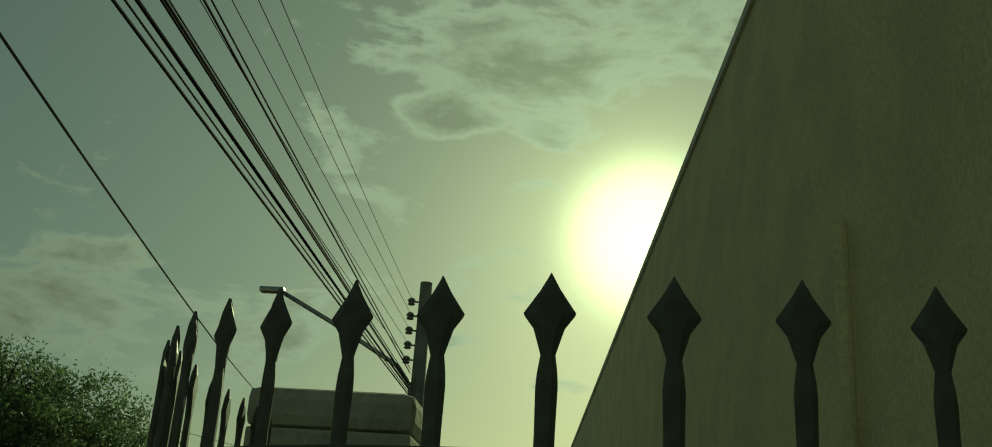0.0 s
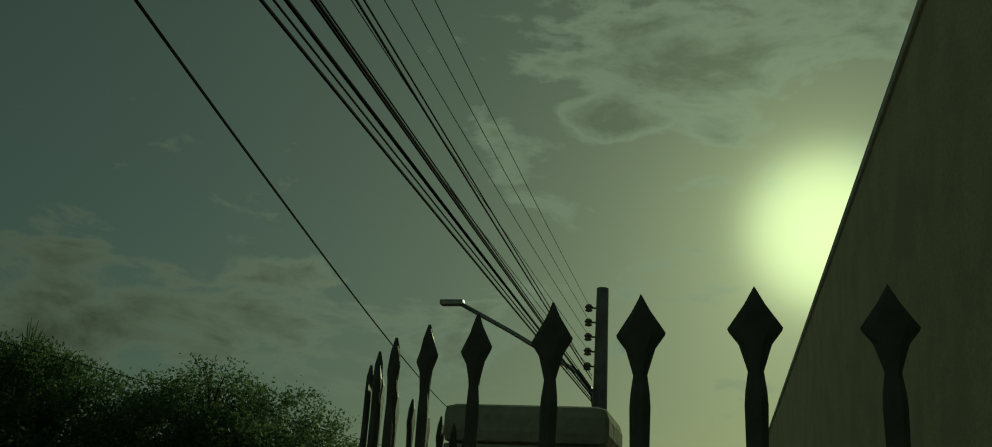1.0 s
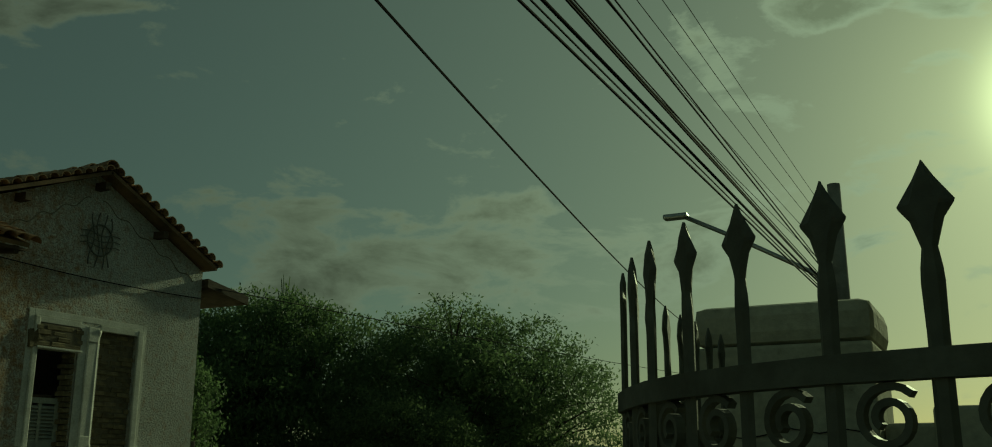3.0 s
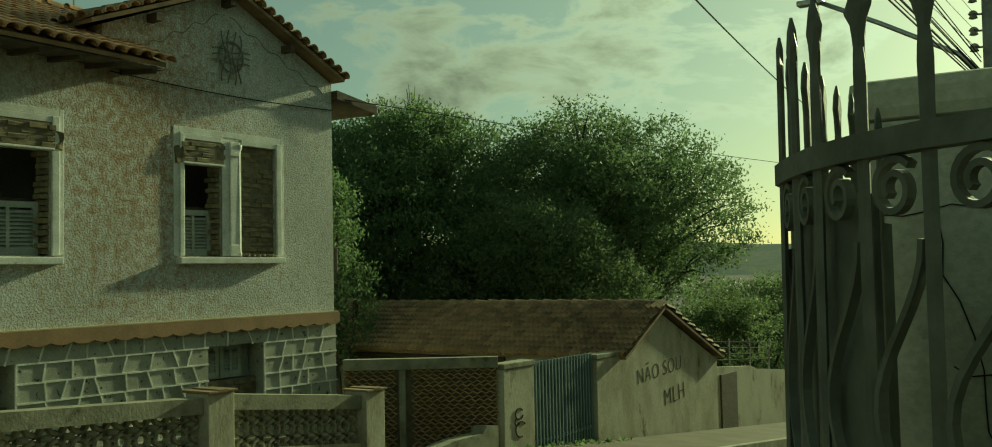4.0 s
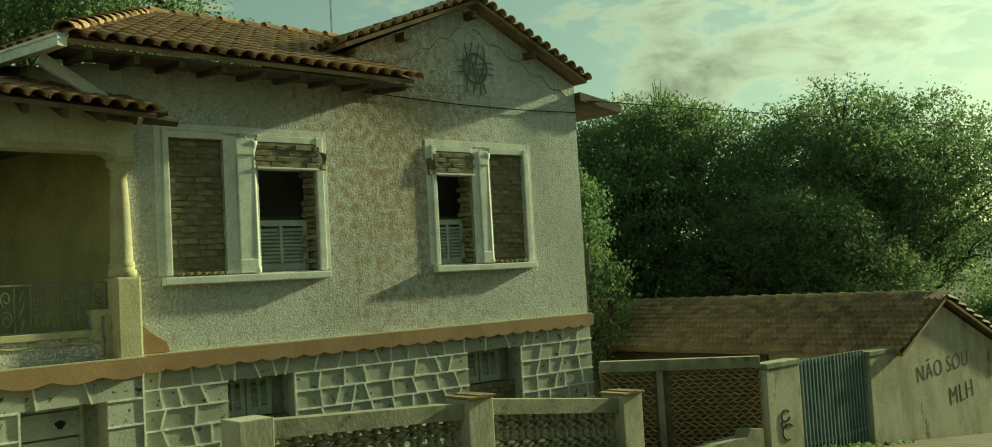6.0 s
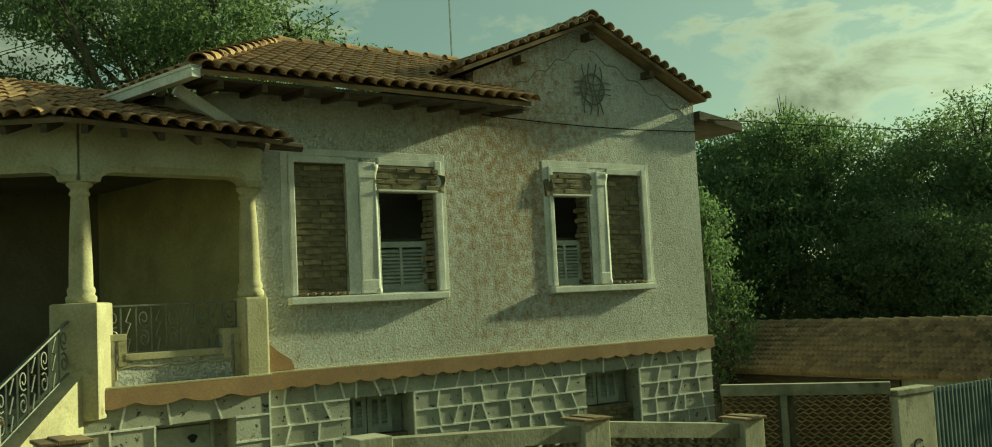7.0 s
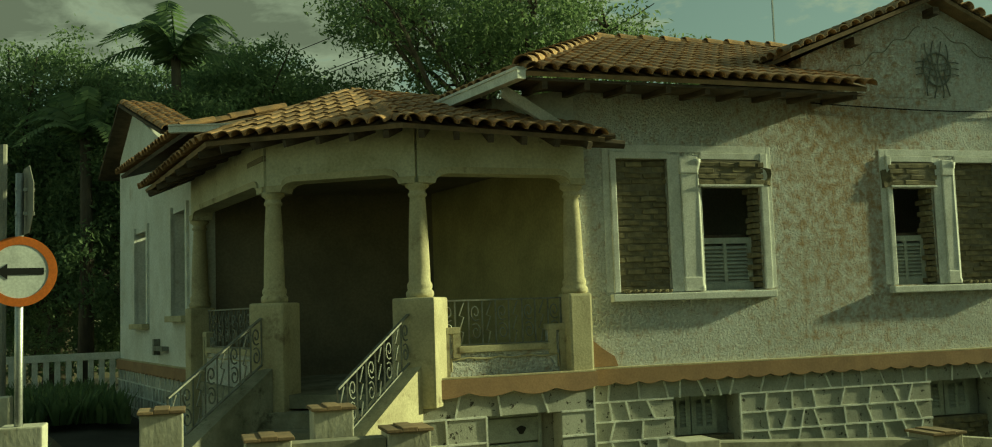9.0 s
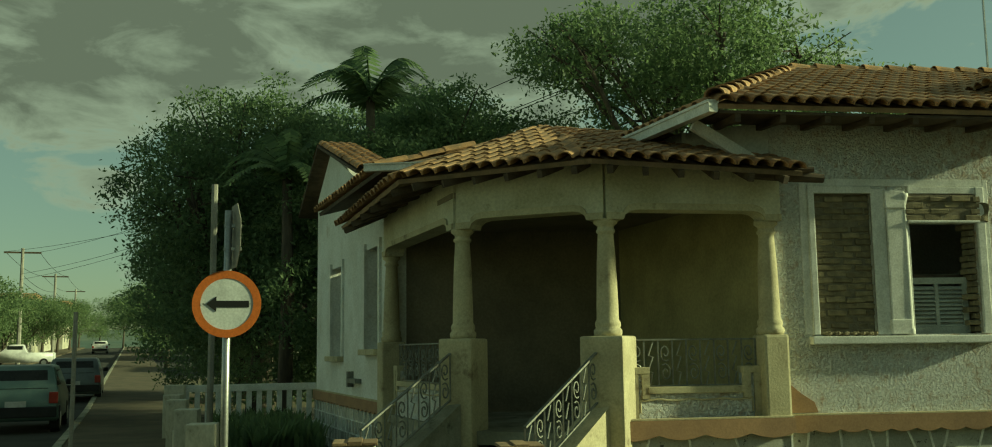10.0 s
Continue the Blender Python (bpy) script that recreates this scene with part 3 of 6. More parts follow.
def beam(a, b, outward):
    """A lintel beam over an opening with curved corners, and the frieze above it."""
    d = (b - a).normalized()
    f = Frame(a, d, outward)
    w = (b - a).length
    bm = bmesh.new()
    low, drop, r = 3.93, 0.10, 0.16
    outline = [(-0.02, low - drop), (0.16, low - drop)]
    outline += [(0.16 + r * (1 - math.cos(t)) * 0.9, low - drop + drop * math.sin(t)) for t in (0.5, 1.0, 1.57)]
    outline += [(w - 0.16 - r * (1 - math.cos(t)) * 0.9, low - drop + drop * math.sin(t)) for t in (1.57, 1.0, 0.5)]
    outline += [(w - 0.16, low - drop), (w + 0.02, low - drop), (w + 0.02, 4.42), (-0.02, 4.42)]
    prism(bm, f, outline, -0.13, 0.11)
    part("beam", bm, FRIEZE, house, "weathered pale plaster beam with rounded corners and cracks")
    bm = bmesh.new()
    k = outline[:10]
    inner = [(u, z) for u, z in k]
    outer = [(u, z + 0.07) for u, z in k]
    for (p, q), (s, t) in zip(zip(inner, inner[1:]), zip(outer, outer[1:])):
        prism(bm, f, [p, q, t, s], 0.112, 0.135)
    part("beam_moulding", bm, CREAM, house)


OUT_CB, OUT_BA = Vector((-CB.y, CB.x, 0)), Vector((-BA.y, BA.x, 0))
if OUT_CB.x < 0:
    OUT_CB = -OUT_CB
if OUT_BA.x < 0:
    OUT_BA = -OUT_BA
beam(COL_C + Vector((0, 0.1, 0)), COL_B, OUT_CB)
beam(COL_B, COL_A, OUT_BA)
beam(COL_A, COL_D, SIDE_N)


def scroll_points(c, r, turns, start, mirror=1, steps=14):
    """A spiral in a plane, in (u, z)."""
    return [(c[0] + mirror * r * (1 - 0.72 * k / steps) * math.cos(start + turns * math.tau * k / steps), c[1] + r * (1 - 0.72 * k / steps) * math.sin(start + turns * math.tau * k / steps)) for k in range(steps + 1)]


def railing_panel(f, u0, u1, z_of, height, label, name="railing"):
    """Wrought iron: two rails, posts, pairs of scrolls and zigzags. z_of gives the foot's height along u."""
    rail = new(name)
    rail.parent = house
    rail["label"] = label
    bm = bmesh.new()
    bar(bm, f(u0, 0, z_of(u0) + height), f(u1, 0, z_of(u1) + height), 0.035, 0.018)
    part("top_rail", bm, IRON, rail)
    bm = bmesh.new()
    bar(bm, f(u0, 0, z_of(u0) + 0.05), f(u1, 0, z_of(u1) + 0.05), 0.025, 0.014)
    part("bottom_rail", bm, IRON, rail)
    n = max(2, round(abs(u1 - u0) / 0.155))
    for i in range(n + 1):
        u = u0 + (u1 - u0) * i / n
        bm = bmesh.new()
        bar(bm, f(u, 0, z_of(u) + 0.05), f(u, 0, z_of(u) + height), 0.016)
        part("baluster", bm, IRON, rail)
        if i == n:
            break
        bm = bmesh.new()
        w = (u1 - u0) / n
        mid = u + w / 2
        zb = z_of(mid)
        hh = height - 0.05
        if i % 2:
            pts = [(mid - w * .15, .95), (mid + w * .2, .66), (mid - w * .12, .62), (mid + w * .22, .32), (mid - w * .08, .28), (mid + w * .12, 0.0)]
            tube(bm, [f(a, 0, zb + 0.05 + hh * t) for a, t in pts], 0.009, 5)
        else:
            up_ = scroll_points((mid, 0.72), 0.2, 1.3, -2.2)
            dn = scroll_points((mid, 0.28), 0.2, 1.3, 0.9)
            sgn = 1 if u1 > u0 else -1
            for some in (up_, dn):
                tube(bm, [f(mid + (a - mid) * abs(w) * 2.0 * sgn, 0, zb + 0.05 + hh * t) for a, t in some], 0.009, 5)
        part("scroll", bm, IRON, rail)


def parapet(a, b, outward, stepped=True):
    d = (b - a).normalized()
    f = Frame(a, d, outward)
    w = (b - a).length
    u0, u1 = 0.13, w - 0.22
    bm = bmesh.new()
    prism(bm, f, [(u0, 1.52), (u1, 1.52), (u1, 2.30), (u1 - 0.19, 2.30), (u1 - 0.19, 2.10), (u0 + 0.19, 2.10), (u0 + 0.19, 2.30), (u0, 2.30)], -0.12, 0.0)
    part("parapet", bm, STUCCO, house, "stucco veranda parapet with stepped ends")
    bm = bmesh.new()
    for p, q, z, t in ((u0, u0 + 0.2, 2.30, 0.05), (u1 - 0.2, u1, 2.30, 0.05), (u0 + 0.18, u1 - 0.18, 2.10, 0.05)):
        box(bm, f, p, q, -0.14, 0.03, z - 0.05, z + 0.02, 0.008)
    box(bm, f, u0, u0 + 0.08, -0.02, 0.025, BAND_HI, 2.26)
    box(bm, f, u1 - 0.08, u1, -0.02, 0.025, BAND_HI, 2.26)
    box(bm, f, u0 + 0.12, u0 + 0.20, -0.02, 0.025, 2.0, 2.26)
    box(bm, f, u1 - 0.20, u1 - 0.12, -0.02, 0.025, 2.0, 2.26)
    part("parapet_coping", bm, CREAM, house)
    bm = bmesh.new()
    ua, ub = u0 + 0.10, u1 - 0.10
    tube(bm, [f(ua + (ub - ua) * k / 40, 0.006, 2.0 - 0.018 * abs(math.sin(k * 0.28))) for k in range(41)], 0.011, 5)
    for ux in (ua, ub):
        tube(bm, [f(ux, 0.006, 1.86), f(ux, 0.006, 2.0)], 0.010, 5)
    part("parapet_moulding", bm, CREAM, house, "thin wavy plaster moulding")
    railing_panel(Frame(f(0, -0.06, 0), d, outward), u0 + 0.02, u1 - 0.02, lambda u: 2.08, 0.52, "rusty wrought iron veranda railing with scrolls")


parapet(COL_C, COL_B, OUT_CB)
parapet(COL_A, COL_D, SIDE_N)

# brown band with a scalloped lower edge
def band(f, u0, u1, n0):
    bm = bmesh.new()
    n = max(2, round((u1 - u0) / (0.28 if n0 < 0.1 else 0.55)))
    outline = [(u0, BAND_HI), (u0, BAND_LO)]
    deep = 0.035 if n0 < 0.1 else 0.05
    for i in range(n):
        w = (u1 - u0) / n
        outline += [(u0 + w * (i + t), BAND_LO - deep * math.sin(t * math.pi)) for t in (0.25, 0.5, 0.75, 1.0)]
    outline.append((u1, BAND_HI))
    prism(bm, f, outline, n0 - 0.02, n0 + 0.05)
    part("band", bm, BROWN, house, "brown painted band with a scalloped edge")
    bm = bmesh.new()
    box(bm, f, u0 + 0.01, u1 - 0.01, n0 - 0.02, n0 + 0.035, BAND_HI + 0.002, BAND_HI + 0.022, 0.004)
    part("band_ledge", bm, CREAM, house, "thin cream ledge on the brown band")


band(facade, 5.68, CORNER + 0.05, 0.02)
cbf = Frame(COL_C, CB, OUT_CB)
band(cbf, -0.15, (COL_B - COL_C).length + 0.05, 0.14)
band(flank, 3.4, FLANK_END, 0.02)
V_DOOR = (0.27, 1.12, -0.3, 1.41)
bm = bmesh.new()
wall_with_openings(bm, cbf, -0.12, (COL_B - COL_C).length + 0.25, -0.4, BAND_LO, -0.12, 0.12, [V_DOOR])
part("veranda_plinth", bm, PLINTH, house, "painted stone plinth under the veranda with a low door")
cellar = new("cellar_door")
cellar.parent = house
cellar["label"] = "weathered grey board door with a black patch as its hole, deep in the plinth"
bm = bmesh.new()
box(bm, cbf, 0.27, 1.12, -0.30, -0.25, -0.3, 1.41)
part("backing", bm, WOOD_DARK, cellar)
for i in range(5):
    bm = bmesh.new()
    zt = 1.33 - 0.27 * i
    box(bm, cbf, 0.47, 1.03, -0.10, -0.07, zt - 0.25, zt, 0.006)
    part("board", bm, SHUTTER, cellar, "weathered grey door board")
for a, b, c, d in ((0.43, 0.47, -0.3, 1.405), (1.03, 1.07, -0.3, 1.405), (0.47, 1.03, 1.345, 1.405)):
    bm = bmesh.new()
    box(bm, cbf, a, b, -0.11, -0.05, c, d, 0.005)
    part("frame", bm, SHUTTER, cellar)
# black patch laid on the boards paints the darkness of a hole
bm = bmesh.new()
prism(bm, cbf, [(0.66 + 0.05 * math.cos(t) * (1 + 0.3 * math.sin(3 * t)), 1.2 + 0.045 * math.sin(t)) for t in [k * math.tau / 12 for k in range(12)]], -0.068, -0.064)
part("hole", bm, SIGN_BLACK, cellar, "black patch painted for the dark of a broken hole")
bm = bmesh.new()
box(bm, flank, 0.3, FLANK_END, -0.2, 0.03, 0.3, BAND_LO)
part("flank_plinth", bm, PLINTH, house)

# ---------------------------------------------------------------- entrance steps
STAIR_DIR = Vector((0.70, -0.714, 0))
stair = Frame(COL_B, BA, STAIR_DIR)
W_AB = (COL_A - COL_B).length
for i in range(6):
    bm = bmesh.new()
    box(bm, stair, 0.12, W_AB - 0.12, 0.02 + 0.3 * i - (0.2 if i else 0), 0.02 + 0.3 * (i + 1), 0.3, FLOOR_Z - 0.165 * (i + 1), 0.012)
    part("step", bm, CONCRETE, house, "worn concrete entrance step")
for u, nm, end in ((0.0, "b", 1.42), (W_AB, "a", 1.52)):
    bm = bmesh.new()
    f = Frame(stair(u, 0, 0), STAIR_DIR, (0.714, 0.70))
    prism(bm, f, [(0.2, 0.3), (1.75, 0.3), (1.75, 1.06), (0.2, 1.95)], -0.13, 0.13)
    part("stringer", bm, CREAM if nm == "b" else CONCRETE, house, "sloping plaster stair side wall")
    railing_panel(f, 0.22, end, lambda u: 1.95 - (u - 0.2) * 0.55, 0.54, "grey wrought iron stair railing with scrolls and zigzags")

# ---------------------------------------------------------------- roofs
roof = new("roof")
roof.parent = house
roof["label"] = "sagging orange clay barrel tile roof"
EAVE_Z = 4.97
ey0, ey1 = 4.80, 9.03
e0 = Vector((0.67, ey0, EAVE_Z))
e1 = Vector((0.67, ey1, EAVE_Z - 0.04))
hip = Vector((-3.0, 7.2, 6.36))
ridge_end = Vector((-3.0, 10.6, 6.36))
tiled_plane(roof, TILE_ME, [e0, e1, Vector((-0.3, 9.25, 5.32)), ridge_end, hip], TILE, base_mat=TILE_OLD)
side_far = e0 + SIDE * 6.0
side_far.z = EAVE_Z
tiled_plane(roof, TILE_ME, [e0, side_far, Vector((-6.5, 6.4, 6.36)), hip], TILE, base_mat=TILE_OLD)
ridge_tiles(roof, TILE_ME, e0 + Vector((0, 0, 0.02)), hip)
ridge_tiles(roof, TILE_ME, hip, ridge_end)
bm = bmesh.new()
slab(bm, [(0.64, ey0 + 0.05, EAVE_Z - 0.06), (0.64, ey1, EAVE_Z - 0.10), (-0.05, ey1, EAVE_Z - 0.02), (-0.05, ey0 + 0.05, EAVE_Z - 0.02)], 0.03)
part("soffit", bm, WOOD_DARK, roof, "dark wooden eave soffit")
for i in range(9):
    bm = bmesh.new()
    y = ey0 + 0.25 + i * 0.48
    bar(bm, (0.63, y, EAVE_Z - 0.13), (-0.05, y, EAVE_Z - 0.07), 0.06, 0.09)
    part("rafter", bm, WOOD_DARK, roof)
# white gutter along the flank eave
bm = bmesh.new()
ga, gb = e0 + Vector((0.06, -0.04, -0.04)), e0 + SIDE * 3.6 + Vector((0.06, -0.04, -0.04))
bar(bm, ga, gb, 0.10, 0.12)
bar(bm, ga + Vector((0, 0, 0.05)), gb + Vector((0, 0, 0.05)), 0.13, 0.03)
part("gutter", bm, TRIM_WHITE, roof, "white sheet metal gutter")
bm = bmesh.new()
bar(bm, e0 + SIDE * 0.45 + Vector((0, 0, -0.12)), Vector((0.05, 5.75, 4.30)), 0.06, 0.12)
part("strut", bm, TRIM_WHITE, roof, "white painted slanting eave strut")
bm = bmesh.new()
prism(bm, flank, [(-0.6, 4.3), (4.5, 4.3), (4.5, 4.96), (-0.6, 4.96)], -2.6, -2.45)
part("upper_wall", bm, STUCCO_SMOOTH, house)
bm = bmesh.new()
box(bm, Frame((-0.67, 4.90), (0.65, 0.72), (0.72, -0.65)), 0.0, 0.97, -0.12, 0.0, 4.3, 4.95)
part("upper_wall", bm, STUCCO_SMOOTH, house)

# gable roof: two slopes running back, with tile verges at the front
gr = new("roof")
gr.parent = house
gr["label"] = "front gable clay tile roof with dark verge tiles"
fx = 0.22
apex_f, apex_b = Vector((fx, GAB_APEX, GAB_Z + 0.05)), Vector((-8.5, GAB_APEX, GAB_Z + 0.05))
right_f, right_b = Vector((fx, CORNER + 0.08, 5.34)), Vector((-8.5, CORNER + 0.08, 5.34))
left_f, left_b = Vector((fx, 8.32, 5.42)), Vector((-8.5, 8.32, 5.42))
tiled_plane(gr, TILE_OLD_ME, [right_f, right_b, apex_b, apex_f], TILE_OLD, limit=200)
tiled_plane(gr, TILE_OLD_ME, [left_f, left_b, apex_b, apex_f], TILE_OLD, limit=200)
ridge_tiles(gr, TILE_OLD_ME, apex_f, apex_b)
for a in (right_f, left_f):
    run = apex_f - a
    d = run.normalized()
    upv = Vector((1, 0, 0)).cross(d)
    upv = -upv if upv.z < 0 else upv
    axis = upv.cross(d)                      # along the house, laid across the slope
    axis = axis if axis.x < 0 else -axis
    for i in range(int(run.length / 0.185) + 1):
        ob = new("verge_tile", TILE_OLD_ME)
        ob.parent = gr
        cross = axis.cross(upv)
        m = Matrix(((*cross, 0), (*axis, 0), (*upv, 0), (0, 0, 0, 1))).transposed()
        m.translation = a + d * 0.185 * (i + 0.3) + Vector((0.07, 0, 0)) + upv * (0.006 if i % 2 else 0.0)
        ob.matrix_local = m @ Matrix.Diagonal((0.85, 1.0, 0.85, 1))
for y in (9.3, 10.5, 11.6):
    z = 6.02 if y == 10.5 else 5.58
    bm = bmesh.new()
    bar(bm, (-0.1, y, z + 0.05), (0.2, y, z + 0.05), 0.09, 0.1)
    part("purlin_end", bm, WOOD_DARK, gr)

# eave of the far side, seen past the corner
bm = bmesh.new()
slab(bm, [(0.12, CORNER + 0.004, 5.17), (0.12, CORNER + 0.93, 5.04), (-6, CORNER + 0.93, 5.04), (-6, CORNER + 0.004, 5.17)], 0.13)
part("side_eave", bm, WOOD_DARK, gr)

# veranda roof: a faceted skirt round the corner
vr = new("roof")
vr.parent = house
vr["label"] = "low veranda roof of orange clay tiles with a ragged eave"
VE_C = Vector((0.66, 5.70, 4.28))
VE_B = Vector((0.72, 3.50, 4.38))
VE_A = Vector((-0.62, 1.62, 4.38))
VE_D = COL_D + SIDE_N * 0.62 + SIDE * 0.5 + Vector((0, 0, 4.30))
V_TOP = Vector((-2.5, 3.49, 5.36))
V_TOP2 = Vector((-4.6, 3.0, 5.36))
tilt = (VE_B - VE_C).cross(V_TOP - VE_C)
VC_IN = Vector((-0.02, 5.70, VE_C.z + tilt.x * 0.68 / tilt.z))
V_RIDGE = V_TOP + (VE_C - VE_B) * 0.92
tiled_plane(vr, TILE_ME, [VE_C, VE_B, V_TOP, V_RIDGE, VC_IN], TILE, base_mat=TILE_OLD)
tiled_plane(vr, TILE_ME, [VE_B, VE_A, V_TOP], TILE, base_mat=TILE_OLD)
tiled_plane(vr, TILE_ME, [VE_A, VE_D, V_TOP2, V_TOP], TILE, base_mat=TILE_OLD)
ridge_tiles(vr, TILE_ME, VE_B, V_TOP, scale=0.95, lift=0.0)
ridge_tiles(vr, TILE_ME, VE_A, V_TOP, scale=0.95, lift=0.0)
ridge_tiles(vr, TILE_ME, V_TOP, V_RIDGE, scale=0.95, lift=0.0)
for a, b, c, d in ((VE_C, VE_B, COL_C, COL_B), (VE_B, VE_A, COL_B, COL_A), (VE_A, VE_D, COL_A, COL_D)):
    n = 6
    for i in range(n):
        t = (i + 0.5) / n
        bm = bmesh.new()
        p, q = a.lerp(b, t), c.lerp(d, t)
        bar(bm, p + Vector((0, 0, -0.10)), Vector((q.x, q.y, 4.47)), 0.06, 0.08)
        part("rafter", bm, WOOD_DARK, vr)
bm = bmesh.new()
bar(bm, (-1.72, 1.24, 4.70), (-1.42, 2.40, 4.70), 0.09, 0.075)
bar(bm, (-1.72, 1.24, 4.745), (-1.42, 2.40, 4.745), 0.12, 0.015)
part("gutter", bm, TRIM_WHITE, vr, "pale sheet metal gutter")
bm = bmesh.new()
tube(bm, [(0.42, 5.2, 4.30), (0.53, 5.6, 4.25), (0.58, 5.95, 4.22)], 0.055, 8, taper=[0.06, 0.06, 0.045])
tube(bm, [(0.50, 5.2, 4.34), (0.56, 5.6, 4.31), (0.60, 5.84, 4.31)], 0.04, 8, taper=[0.045, 0.045, 0.03])
part("beam_end", bm, WOOD_DARK, vr, "dark weathered round beam end")
# second eave above the veranda roof on the flank
tiled_plane(vr, TILE_ME, [flank(1.25, 0.62, 4.72), flank(5.6, 0.62, 4.74), flank(5.6, -0.7, 5.12), flank(1.55, -0.7, 5.10)], TILE, base_mat=WOOD_DARK, limit=120)
# flank gable roof
fr = new("roof")
fr.parent = house
fr["label"] = "flank gable roof of orange clay tiles"
fa, fb = flank(8.0, 0.25, 6.36), flank(8.0, -0.45, 6.36)
tiled_plane(fr, TILE_ME, base_mat=WOOD_DARK, corners=[flank(4.5, 0.25, 5.28), flank(4.5, -0.45, 5.28), fb, fa], mat=TILE, limit=200)
tiled_plane(fr, TILE_ME, base_mat=WOOD_DARK, corners=[flank(10.2, 0.25, 5.3), flank(10.2, -0.45, 5.3), fb, fa], mat=TILE, limit=100)

# ---------------------------------------------------------------- windows of the facade
def block_mesh(name, mat, sx, sy, sz, chamfer=0.006, seed=0):
    rng = random.Random(seed)
    bm = bmesh.new()
    box(bm, WORLD_FRAME, -sx / 2, sx / 2, -sy / 2, sy / 2, -sz / 2, sz / 2)
    bmesh.ops.bevel(bm, geom=bm.edges[:], offset=chamfer, segments=1, affect="EDGES")
    for v in bm.verts:
        v.co += Vector((rng.uniform(-1, 1), rng.uniform(-1, 1), rng.uniform(-1, 1))) * chamfer * 0.5
    bmesh.ops.recalc_face_normals(bm, faces=bm.faces)
    me = bpy.data.meshes.new(name)
    bm.to_mesh(me)
    bm.free()
    me.materials.append(mat)
    return me


BRICK_ME = [block_mesh("brick", BRICK, 0.10, 0.215, 0.058, 0.007, k) for k in range(4)]


def brickwork(parent, y0, y1, z0, z1, depth, seed, ragged=0.0):
    rng = random.Random(seed)
    z, row = z0 + 0.03, 0
    while z < z1 - 0.02:
        y = y0 - (0.11 if row % 2 else 0.0)
        while y < y1:
            a, b = max(y, y0), min(y + 0.215, y1 - rng.uniform(0, ragged))
            if b - a > 0.04:
                ob = new("brick", rng.choice(BRICK_ME))
                ob.parent = parent
                ob.location = (depth + rng.uniform(-0.016, 0.010), (a + b) / 2, z + rng.uniform(-0.008, 0.008))
                ob.scale = (1, (b - a) / 0.215 * rng.uniform(0.9, 1.02), rng.uniform(0.82, 1.08))
                ob.rotation_euler = (rng.uniform(-0.045, 0.045), 0, rng.uniform(-0.05, 0.05))
            y += 0.228 * rng.uniform(0.8, 1.12)
        z += 0.069
        row += 1
    bm = bmesh.new()
    box(bm, facade, y0 + 0.002, y1 - 0.002 - ragged, depth - 0.10, depth + 0.036, z0, z1)
    part("mortar_bed", bm, BRICK_MORTAR, parent)


def shutter(parent, y0, y1, z0, z1, x, tilt=0.0):
    leaf = new("shutter")
    leaf.parent = parent
    leaf["label"] = "pale louvred wooden shutter leaning in the opening"
    f = Frame((x, y0), (math.sin(tilt), math.cos(tilt)), (math.cos(tilt), -math.sin(tilt)))
    w = y1 - y0
    for a, b in ((0, 0.06), (w / 2 - 0.02, w / 2 + 0.02), (w - 0.06, w)):
        bm = bmesh.new()
        box(bm, f, a, b, -0.02, 0.02, z0, z1)
        part("stile", bm, SHUTTER, leaf)
    for a, b in ((z0, z0 + 0.08), (z1 - 0.07, z1)):
        bm = bmesh.new()
        box(bm, f, 0.06, w - 0.06, -0.018, 0.018, a, b)
        part("cross_rail", bm, SHUTTER, leaf)
    n = int((z1 - z0 - 0.155) / 0.045)
    for i in range(n):
        z = z0 + 0.10 + 0.045 * i
        bm = bmesh.new()
        bar(bm, f(0.06, 0, z), f(w - 0.06, 0, z), 0.05, 0.007, up=(0.75, 0, 0.66))
        part("louvre", bm, SHUTTER, leaf)


def jamb(parent, u0, u1, z0, z1, n1=0.020, bev=0.006, label=""):
    bm = bmesh.new()
    box(bm, facade, u0, u1, -0.02, n1, z0, z1, bev)
    return part("frame", bm, TRIM_WHITE, parent, label)


def rubble(parent, y0, y1, z0, z1, seed):
    """A broken brick and plaster lintel that bulges from the wall."""
    bm = bmesh.new()
    bmesh.ops.create_cube(bm, size=1.0)
    bmesh.ops.subdivide_edges(bm, edges=bm.edges[:], cuts=5, use_grid_fill=True)
    for v in bm.verts:
        q = Vector((v.co.x * 0.10 - 0.02, (y0 + y1) / 2 + v.co.y * (y1 - y0), (z0 + z1) / 2 + v.co.z * (z1 - z0)))
        k = noise.noise(q * 7 + Vector((seed, 0, 0)))
        v.co = q + Vector((0.05 * k, 0.025 * k, 0.03 * noise.noise(q * 11)))
    part("broken_lintel", bm, BRICK, parent, "broken brick lintel with crumbling plaster")


def p_mid(lay, a0, a1, b0, b1):
    return (a0 + a1) / 2 if lay == "solid first" else (b0 + b1) / 2


